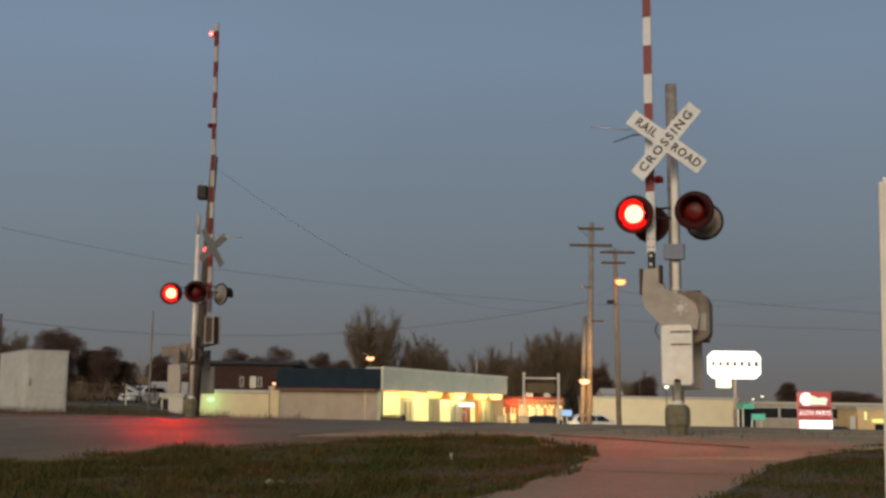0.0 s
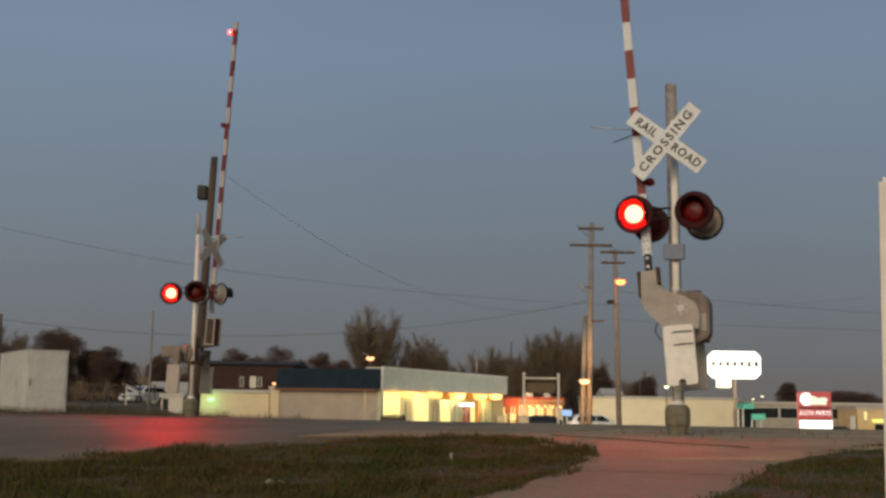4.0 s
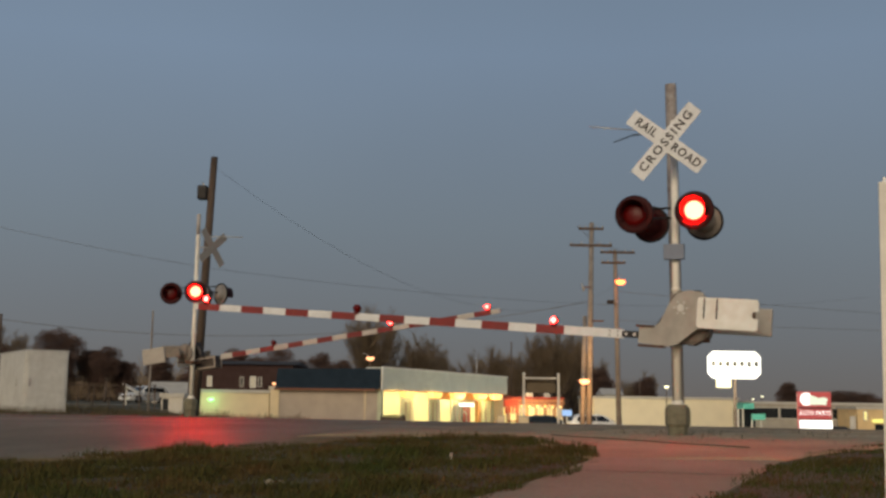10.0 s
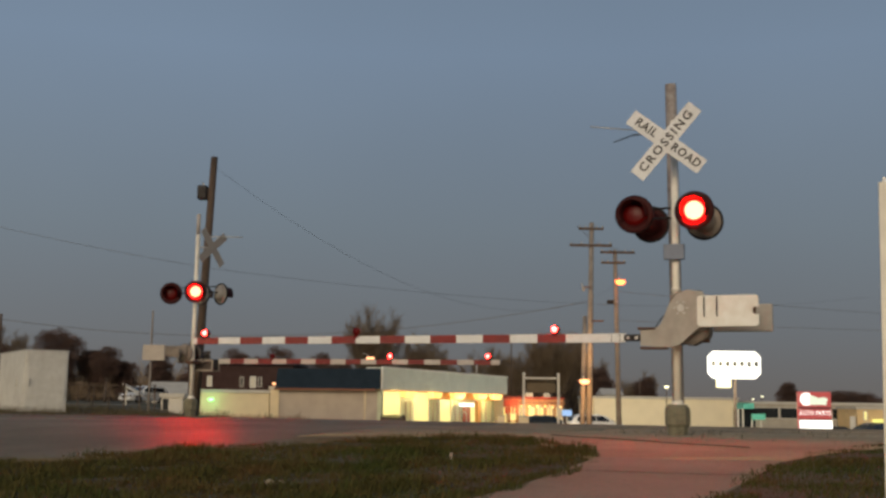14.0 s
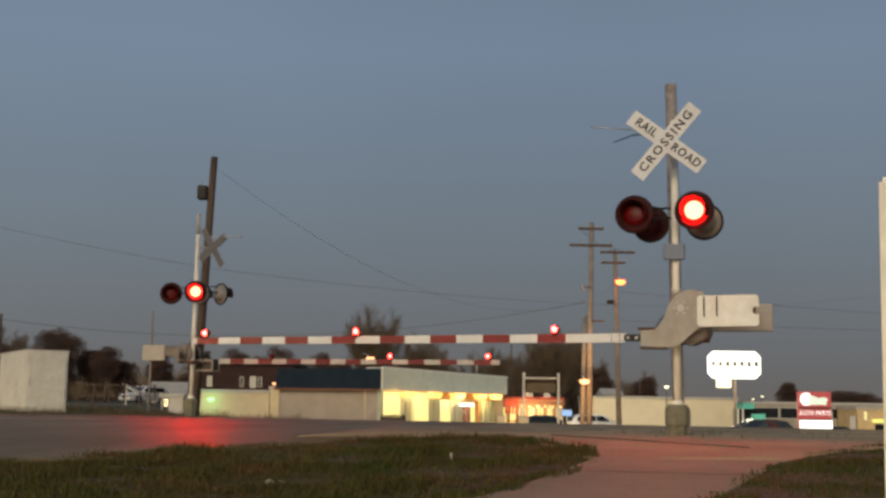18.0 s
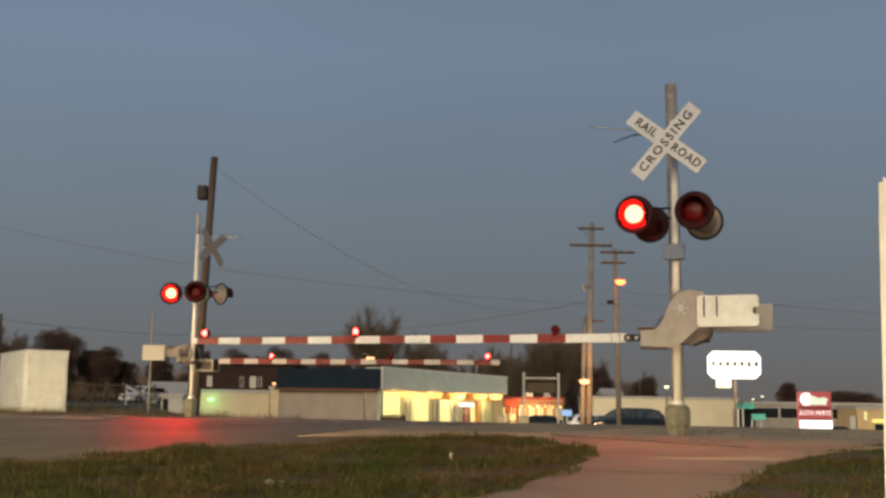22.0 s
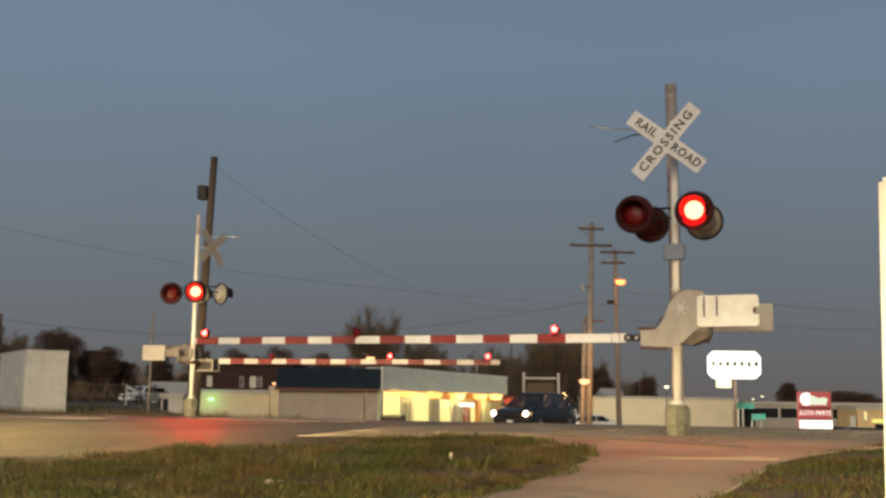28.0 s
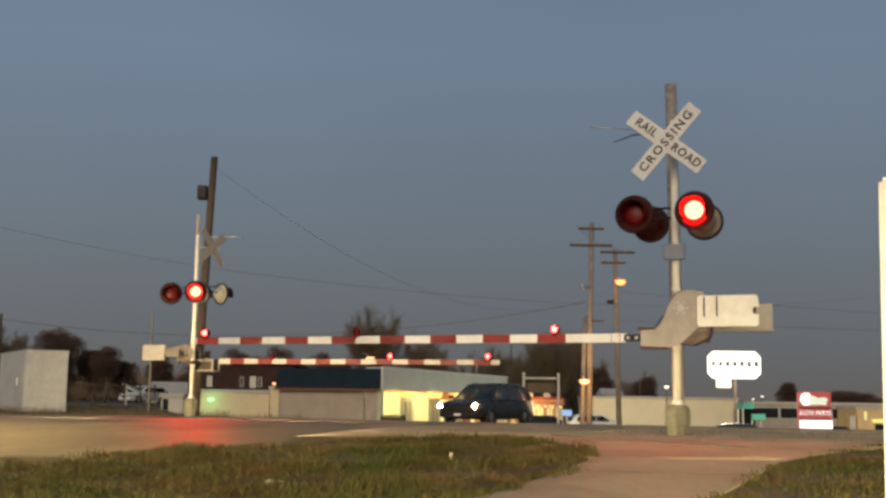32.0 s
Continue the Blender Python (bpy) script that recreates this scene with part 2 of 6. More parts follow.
def head_parts(parent, m, lit, back=None):
    """One flashing light: disc and bowl, short hood, dark lens and the lamp behind it. Faces -y."""
    turn = pose(0, 0, 0, 90, 0, 0)          # z of the lathe points to -y
    bm = bmesh.new()
    lathe(bm, [(0.158, -0.03), (0.16, 0.0), (0.256, 0.0), (0.262, 0.006), (0.256, 0.012), (0.158, 0.012), (0.156, -0.01)], turn, 36)
    head = part("signal_head", bm, REDDENED, parent, "black round background disc with red glow in its colour", m)
    bm = bmesh.new()
    lathe(bm, [(0.0, -0.155), (0.09, -0.15), (0.142, -0.11), (0.159, -0.02), (0.168, -0.008), (0.238, -0.006)], turn, 32)
    part("bowl", bm, back or DULLBACK, head, "weathered back of the light")
    bm = bmesh.new()
    lathe(bm, [(0.236, -0.004), (0.240, -0.022), (0.262, -0.022), (0.270, 0.0), (0.263, 0.016)], turn, 36)
    part("rim", bm, BLACK, head, "black rim of the disc")
    bm = bmesh.new()
    lathe(bm, [(0.166, 0.012), (0.172, 0.24), (0.178, 0.24), (0.172, 0.012)], turn, 26, (-28, 208))
    part("hood", bm, REDDENED, head)
    bm = bmesh.new()
    lathe(bm, [(0.1575, -0.012), (0.1565, 0.004), (0.10, 0.02), (0.0, 0.026)], turn, 24)
    part("lens", bm, DARKLENS, head, "dark red glass lens")
    if not lit:
        return None
    bm = bmesh.new()
    lathe(bm, [(0.0, -0.012), (0.126, -0.012), (0.128, 0.0), (0.10, 0.012), (0.0, 0.017)], turn, 24)
    return part("lamp", bm, REDGLOW if lit in ("first", "second") else BACKGLOW, head, "bright red flashing lamp")


def word(text, size, bold=0.0, gap=1.12):
    cu = bpy.data.curves.new("lettering", "FONT")
    cu.body, cu.size, cu.align_x, cu.align_y, cu.extrude = text, size, "CENTER", "CENTER", 0.002
    cu.resolution_u, cu.space_character, cu.offset = 3, gap, bold
    ob = bpy.data.objects.new("lettering", cu)
    scene.collection.objects.link(ob)
    me = bpy.data.meshes.new_from_object(ob.evaluated_get(bpy.context.evaluated_depsgraph_get()))
    bpy.data.objects.remove(ob)
    return me


def crossbuck(parent, m, lettered):
    """Two crossed blades; x across, z up, faces -y."""
    for name, ang, y in (("crossbuck_blade", -38.5, -0.006), ("crossbuck_blade", 49.0, -0.014)):
        bm = B(-0.62, 0.62, -0.003, 0.003, -0.114, 0.114, bevel=0.0015)
        blade = part(name, bm, WHITE if lettered else GREYBACK, parent, "white reflective blade with black capitals" if lettered else "bare metal back of a crossed blade",
                     m @ pose(0, y, 0, 0, -ang, 0))
        if lettered:
            words = (("RAIL", -0.345), ("ROAD", 0.345)) if ang < 0 else (("CROSSING", 0.0),)
            for text, x in words:
                me = word(text, 0.165, 0.004, 1.30 if len(text) > 4 else 1.14)
                me.materials.append(INK)
                ob = new("lettering", me)
                ob.parent = blade
                k = 1.08 if len(text) > 4 else 0.94
                ob.matrix_basis = pose(x, -0.0045, 0, 90, 0, 0) @ Matrix.Diagonal((k, 1, 1, 1))


def arm_lamp(arm, x, z, side, size=1.0):
    """A small lamp box on the gate arm; side 1: its lit lens looks to -y, -1: to +y."""
    bm = bmesh.new()
    box(bm, x - 0.045 * size, x + 0.045 * size, -0.03, 0.03, z - 0.10, z - 0.05)
    lathe(bm, [(0.0, -0.05), (0.062 * size, -0.045), (0.068 * size, 0.0), (0.062 * size, 0.045), (0.0, 0.05)], pose(x, 0, z, 90, 0, 0), 16)
    part("arm_lamp", bm, DARKLENS, arm, "small red lamp on the gate arm")
    bm = bmesh.new()
    lathe(bm, [(0.0, 0.064), (0.03 * size, 0.062), (0.050 * size, 0.054), (0.050 * size, 0.050), (0.0, 0.049)], pose(x, 0, z, 90 * side, 0, 0), 14)
    return part("lit_lens", bm, ARMGLOW, arm, "glowing red lens")


def rounded_notched(x0, x1, z0, z1, r, half, deep):
    """An outline with rounded corners and a round-bottomed notch in its outer end."""
    pts = []
    zc = (z0 + z1) / 2
    for cx, cz, a0 in ((x0 + r, z0 + r, 180), (x1 - r, z0 + r, 270), (None, None, 0), (x1 - r, z1 - r, 0), (x0 + r, z1 - r, 90)):
        if cx is None:
            pts += [(x1, zc - half)] + [(x1 - deep + half + half * math.cos(radians(a)), zc + half * math.sin(radians(a))) for a in range(-90, -271, -30)] + [(x1, zc + half)]
        else:
            pts += [(cx + r * math.cos(radians(a0 + k)), cz + r * math.sin(radians(a0 + k))) for k in (0, 30, 60, 90)]
    return pts


def gate_arm(parent, pivot, tip, first_red, reds, lamps, hz, side, steel, pitch, turn, linked=False):
    """The swinging half of the gate: pivot at its origin, boom along -x."""
    bm = bmesh.new()
    plate(bm, [(-0.78, hz - 0.062), (-0.78, hz + 0.062), (-tip, hz + 0.052), (-tip, hz - 0.052)], -0.022, 0.022)
    arm = part("gate_arm", bm, DIMWHITE if linked else WHITE, parent, "white boom with red stripes", pose(*pivot, 0, 0, turn))
    for i in range(reds):
        a = first_red + pitch * i
        b = min(a + pitch / 2, tip)
        k = 0.066 - 0.010 * a / tip
        part("red_stripe", B(-b, -a, -0.0255, 0.0255, hz - k + 0.004, hz + k - 0.004), DIMRED if linked else REDTAPE, arm)
    lenses = [arm_lamp(arm, -x, hz + 0.130, side, 0.88) for x in lamps]
    if linked:
        PALEEDGE = mat("pale_frame_edge", (0.42, 0.36, 0.30), 0.6, grain=9, vary=0.35)
        bm = bmesh.new()
        plate(bm, [(0.08, 0.08), (-0.10, 0.05), (-0.22, -0.34), (-0.66, -0.37), (-0.66, -0.63), (0.0, -0.63), (0.06, -0.3)], -0.11, 0.11)
        part("arm_casting", bm, steel, arm, "brown casting that carries the boom, shade in its colour")
        bm = bmesh.new()
        for y in (-0.125, 0.125):
            for x0, x1, z0, z1 in ((-0.68, 0.0, -0.42, -0.375), (-0.68, 0.0, -0.66, -0.62), (-0.68, -0.64, -0.62, -0.42), (-0.04, 0.0, -0.62, -0.42)):
                box(bm, x0, x1, y - 0.012, y + 0.012, z0, z1)
        part("clamp_frame", bm, PALEEDGE, arm, "pale steel frame at the root of the boom")
        return arm, lenses
    bm = bmesh.new()
    plate(bm, [(0.30, 0.22), (0.10, 0.25), (-0.06, 0.20), (-0.17, 0.04), (-0.28, -0.22), (-0.36, -0.29), (-0.56, -0.30), (-0.56, -0.51), (-0.15, -0.54), (-0.02, -0.50),
               (0.09, -0.40), (0.28, -0.24)], -0.05, -0.02)
    plate(bm, [(0.30, 0.20), (0.08, 0.22), (-0.14, 0.04), (-0.26, -0.22), (-0.56, -0.31), (-0.56, -0.50), (-0.15, -0.52), (0.09, -0.38), (0.28, -0.22)], 0.06, 0.09)
    part("arm_casting", bm, steel, arm, "curved casting that carries the boom")
    part("boom_socket", B(-0.80, -0.55, -0.04, 0.04, hz - 0.045, hz + 0.045, bevel=0.008), BLACK, arm, "black steel socket of the boom")
    part("upper_flange", B(-0.60, -0.36, -0.075, 0.075, -0.29, -0.262), RUST, arm, "rusty flange over the boom's root")
    part("lower_flange", B(-0.56, -0.20, -0.075, 0.075, -0.56, -0.53), RUST, arm, "rusty flange under the boom's root")
    for x in (-0.74, -0.62):
        part("clamp_plate", B(x - 0.02, x + 0.02, -0.047, -0.041, hz - 0.02, hz + 0.02), GALV, arm)
    for x in (-0.86, -0.98):
        for z in (hz - 0.03, hz + 0.03):
            part("boom_bolt", T((x, -0.034, z), (x, -0.02, z), 0.012, n=6), INK, arm)
    bm = bmesh.new()
    for i in range(6):
        a = radians(60 * i)
        tube(bm, (0.085 * math.cos(a), -0.072, 0.085 * math.sin(a)), (0.085 * math.cos(a), -0.045, 0.085 * math.sin(a)), 0.016, n=6)
    tube(bm, (0, -0.06, 0), (0, -0.045, 0), 0.05, n=16)
    part("hub_bolts", bm, GALV, arm)
    bm = bmesh.new()
    plate(bm, rounded_notched(0.235, 1.045, -0.262, 0.155, 0.045, 0.05, 0.085), -0.12, -0.055)
    part("counterweight", bm, CWPAINT, arm, "cream painted counterweight plate with a notched end")
    part("lift_hook", T((0.985, -0.09, -0.10), (0.985, -0.09, -0.005), 0.02, n=8), RUST, arm, "rusty bar in the notch")
    bm = bmesh.new()
    plate(bm, [(0.34, 0.15), (-0.08, 0.12), (-0.12, -0.10), (0.34, -0.20)], 0.70, 0.76)
    part("rear_lever", bm, steel, arm, "grey lever behind the mast")
    part("counterweight", box(bmesh.new(), 0.28, 1.10, 0.76, 0.82, -0.28, 0.11, 0.02), GREYBOX, arm, "grey counterweight plate behind the mast")
    for x in (0.33, 0.50):
        bm = B(x - 0.009, x + 0.009, -0.128, -0.112, -0.13, 0.14)
        for z in (0.0, 0.02, -0.02):
            tube(bm, (x, -0.135, z), (x, -0.118, z), 0.014, n=6)
        part("slot_bolts", bm, INK, arm)
    return arm, lenses


steel_dark = mat("dull_brown_steel", (0.24, 0.20, 0.165), 0.65, 0.1, grain=9, vary=0.35)


def weight_lever(parent, pivot):
    """The far gate's shaft with a lever and a counterweight plate on either side of the mast; it turns with the boom."""
    bm = T((0, -0.95, 0), (0, 0.35, 0), 0.055, n=12)
    for y in (0.30, -0.88):
        plate(bm, [(-0.10, 0.09), (0.40, 0.07), (0.40, -0.09), (-0.10, -0.11)], y - 0.025, y + 0.025)
    lever = part("weight_lever", bm, steel_dark, parent, "brown steel shaft and levers of the counterweights", pose(*pivot))
    for y in (0.36, -0.94):
        plated = box(bmesh.new(), 0.30, 0.98, y - 0.03, y + 0.03, -0.20, 0.18, 0.015)
        part("counterweight", plated, GREYBACK if y > 0 else DULLBACK, lever, "pale counterweight plate")
    for y in (-0.02, -0.36):
        disc = lathe(bmesh.new(), [(0.0, 0.03), (0.05, 0.03), (0.06, 0.02), (0.20, 0.018), (0.23, 0.0), (0.20, -0.018), (0.0, -0.02)], pose(0, y, 0, 90, 0, 0), 24)
        part("hub_disc", disc, steel_dark, lever, "round brown hub plate")
    return lever


def signal(m, label, heads, buck, pivot, tip, first_red, reds, lamps, hz, height, side, steel, pitch, turn, linked=False):
    s = thing("crossing_signal", m, label, "crossing signal", "crossing signals")
    bm = bmesh.new()
    lathe(bm, [(0.0, 0.42), (0.12, 0.42), (0.165, 0.375), (0.174, 0.33), (0.174, 0.15), (0.145, 0.11), (0.138, 0.0), (0.14, -0.3)], Matrix(), 8, smooth_faces=False)
    part("foundation", bm, mat("old_concrete", (0.19, 0.175, 0.12), 0.9, grain=15, vary=0.4, bump=0.4, stain=3), s, "weathered concrete foot")
    bm = T((0, 0, 0.38), (0, 0, height), 0.052, n=18)
    tube(bm, (0, 0, 0.38), (0, 0, 0.47), 0.10, 0.075, 16)
    for zz in (1.22, 2.02):
        tube(bm, (0, 0, zz - 0.02), (0, 0, zz + 0.02), 0.066, n=16)
    lathe(bm, [(0.0, height + 0.05), (0.045, height + 0.03), (0.058, height - 0.02)], Matrix(), 14)
    part("mast", bm, MAST, s, "round aluminium mast")
    bm = bmesh.new()
    top = [(0.27 + 0.205 * math.cos(radians(a)), 1.77 + 0.205 * math.sin(radians(a))) for a in range(0, 91, 15)]
    top += [(0.10 + 0.165 * math.cos(radians(a)), 1.81 + 0.165 * math.sin(radians(a))) for a in range(90, 181, 15)]
    foot = [(0.36 + 0.115 * math.cos(radians(a)), 1.42 + 0.115 * math.sin(radians(a))) for a in range(-60, 1, 15)]
    plate(bm, foot + top + [(-0.065, 1.46), (0.0, 1.34), (0.12, 1.25), (0.24, 1.235), (0.33, 1.28)], -0.24, 0.24)
    bmesh.ops.bevel(bm, geom=[e for e in bm.edges if abs(e.verts[0].co.y - e.verts[1].co.y) < 1e-4], offset=0.025, segments=2, affect="EDGES")
    if linked:
        bm = B(0.07, 0.86, -0.16, 0.16, 1.42, 1.70, bevel=0.04)
        gear = part("gear_box", bm, steel_dark, s, "low brown-grey gate machine")
        part("gear_cover", B(0.16, 0.66, -0.178, -0.155, 1.47, 1.65, bevel=0.008), steel_dark, gear)
    else:
        gear = part("gear_box", bm, mat("weathered_machine_paint", (0.23, 0.19, 0.16), 0.65, 0.1, grain=9, vary=0.45, second=(0.13, 0.10, 0.08), stain=3), s, "brown-grey gate machine with rounded corners")
        part("lifting_lug", B(0.16, 0.34, -0.03, 0.03, 1.972, 2.0, bevel=0.006), BLACK, gear)
        part("gear_cover", B(0.06, 0.44, -0.258, -0.235, 1.42, 1.66, bevel=0.008), steel, gear)
    bm = B(-0.12, 0.10, -0.16, 0.16, 1.25, 1.325, bevel=0.01)
    tube(bm, (0.3, -0.05, 1.30), (0.46, -0.05, 1.30), 0.03, n=8)
    part("gear_bracket", bm, RUST, s, "rusty bracket under the machine")
    cable = bmesh.new()
    last = None
    for i in range(13):
        a = math.pi * i / 12
        p = Vector((-0.05 - 0.28 * math.sin(a) * (0.6 + 0.4 * i / 12), -0.1, 1.75 - 0.55 * i / 12))
        if last:
            tube(cable, last, p, 0.008, n=5, caps=False)
        last = p
    part("cable", cable, BLACK, s)
    bm = bmesh.new()
    xs = [h[0] for h in heads]
    zc = sum(h[2] for h in heads) / len(heads)
    for dz in (0.16, 0.02):
        tube(bm, (min(xs), 0, zc + dz), (max(xs), 0, zc + dz), 0.016, n=8)
    for x, y, z, turn, lit in heads:
        tube(bm, (x, 0, zc + 0.02), (x, y * 0.7, z), 0.022, n=8)
    part("light_crossarm", bm, BLACK, s, "black bracket arms of the lights")
    lit_lamps = []
    for x, y, z, turn, lit in heads:
        # the near left rear bowl takes the reddened black too
        ob = head_parts(s, pose(x, y, z, 0, 0, turn), lit, (REDDENED if x < 0 else steel_dark) if (not linked and y > 0) else None)
        if ob:
            lit_lamps.append((lit, ob))
    crossbuck(s, buck[0], buck[1])
    bx, by, bz = buck[0].translation
    part("sign_bracket", T((0, 0, bz), (bx, by + 0.01, bz), 0.02, n=8), GALV, s)
    arm, lenses = gate_arm(s, pivot, tip, first_red, reds, lamps, hz, side, steel, pitch, turn, linked)
    return s, arm, lenses, lit_lamps


FAR_LEVER = (0.18, 0.10, 1.52)
near = signal(pose(3.28, 15.8, 0, 0, 0, TILT), "tall railway crossing signal with red flashing lights and striped gate",
              [(-0.49, -0.50, 3.03, 0, "first"), (0.33, -0.50, 3.05, 0, "second"), (-0.38, 0.25, 3.00, 180, ""), (0.38, 0.25, 3.01, 180, "")],
              (pose(-0.037, -0.52, 4.03), True), (0.12, -0.351, 1.727), 8.08, 1.65, 8, (1.81, 5.03, 7.85), -0.401, 4.42, 1, GREYBOX, 0.848, -4.76)
part("junction_box", B(-0.15, 0.14, -0.14, -0.06, 2.43, 2.65, bevel=0.012), BLUEBOX, near[0], "small blue-grey box")
# the far casting's brown steel is darkened for the shade on its back
far = signal(pose(-6.085, 27.77, 0, 0, 0, 154.1), "crossing signal seen from behind with red flashing lights and gate",
             [(0.41, 0.42, 2.96, 212, "first back"), (-0.33, 0.42, 2.98, 212, "second back"), (-0.62, -0.2, 2.97, -16, ""), (0.10, -0.36, 3.0, 0, "")],
             (pose(-0.36, -0.15, 4.13, 0, 0, 83.5) @ Matrix.Diagonal((0.88, 0.88, 0.88, 1)), False), (0.213, -0.33, 1.748), 8.23, 1.116, 9, (2.33, 5.55, 7.96), -0.41, 4.42, -1, mat("shaded_brown_steel", (0.075, 0.055, 0.045), 0.6, 0.2, grain=9, vary=0.35), 0.813, 0, True)
part("mast_extension", T((0, 0, 4.46), (0.0, 0, 4.96), 0.049, n=14), DIMWHITE, far[0], "dull upper pipe of the mast")
lever = weight_lever(far[0], FAR_LEVER)

# ---- poles ----
def wood_pole(x, y, z0, z1, r, label, lean=(0, 0), arms=(), group="", wood=None, taper=(1.12, 0.82)):
    p = thing("utility_pole", pose(x, y, z0), label, "utility pole", group)
    part("pole_shaft", T((0, 0, -0.5), (lean[0], lean[1], z1 - z0), r * taper[0], r * taper[1], 14), wood or OLDWOOD, p)
    for zz, half, dx in arms:
        part("crossarm", B(dx - half, dx + half, -0.16, -0.04, zz - z0 - 0.06, zz - z0 + 0.06), OLDWOOD, p)
        for k in (-0.92, -0.45, 0.45, 0.92):
            bm = bmesh.new()
            lathe(bm, [(0.02, 0), (0.05, 0.03), (0.03, 0.06), (0.05, 0.09), (0.0, 0.13)], pose(dx + half * k, -0.1, zz - z0 + 0.06), 8)
            part("insulator", bm, GREYBOX, p)
    return p


behind = wood_pole(3.55, 17.0, 0, 5.33, 0.09, "short grey wooden pole behind the crossing signal", (-0.06, 0), taper=(0.98, 0.96), wood=mat("grey_brown_wood", (0.42, 0.38, 0.35), 0.85, grain=12, vary=0.5, bump=0.4, second=(0.22, 0.18, 0.16), stain=1.5))
wood_pole(-6.70, 31.0, -0.05, 7.12, 0.115, "leaning brown wooden pole with a floodlight beside the far signal", (0.27, 0))
wood_pole(-8.45, 33.0, -0.05, 2.95, 0.032, "thin grey wooden post in the grass", wood=GREYWOOD)
wood_pole(7.78, 60, -0.9, 10.1, 0.15, "tall wooden utility pole with two crossarms", (0.19, 0), ((9.75, 0.66, 0.15), (8.85, 1.13, 0.13)), "utility poles", GREYWOOD)
wood_pole(10.32, 66, -1.0, 9.45, 0.14, "wooden utility pole with crossarms and a street lamp", (-0.19, 0), ((9.3, 1.0, -0.05), (8.68, 0.7, -0.3)), "utility poles", GREYWOOD)
stub = wood_pole(7.42, 60, -0.9, 5.06, 0.13, "short leaning wooden pole with a floodlight", (0.17, 0), wood=GREYWOOD)

# ---- large buildings, first as plain bodies ----
CREAM = mat("cream_siding", (0.74, 0.62, 0.40), 0.7, grain=1.0, vary=0.15, stain=0.4)
FASCIA = mat("pale_metal_fascia", (0.70, 0.76, 0.70), 0.5, grain=3, vary=0.2)
GREYWALL = mat("grey_block_wall", (0.44, 0.37, 0.30), 0.85, grain=1.2, vary=0.18, stain=0.5)
BRICK = mat("dark_red_brick", (0.048, 0.020, 0.016), 0.85, grain=8, vary=0.4)
WARM = lamp_mat("lit_shop_window", (1.0, 0.84, 0.27), 1.08)
WARM_HOT = lamp_mat("bright_soffit_lamp", (1.0, 0.60, 0.13), 1.7)
SODIUM = lamp_mat("sodium_lamp", (1.0, 0.17, 0.035), 7.5)
SIGNWHITE = lamp_mat("lit_sign_face", (1.0, 0.97, 0.88), 1.7)
BLUEROOF = mat("dark_blue_roof", (0.011, 0.023, 0.038), 0.75, grain=5, vary=0.3, spec=0.2)
TRIM = mat("painted_trim", (0.60, 0.57, 0.50), 0.6, vary=0.2)
# restaurant wall: cream with the warm lamplight put into its colour
ORANGE = mat("orange_lit_stucco", (0.60, 0.33, 0.15), 0.8, grain=5, vary=0.3)
DARKGLASS = mat("dark_window_glass", (0.02, 0.022, 0.025), 0.08, vary=0.1)


# ---- the lit shop behind the railway ----
PALEPANEL = mat("pale_green_panel", (0.50, 0.53, 0.36), 0.6, grain=1.5, vary=0.15)


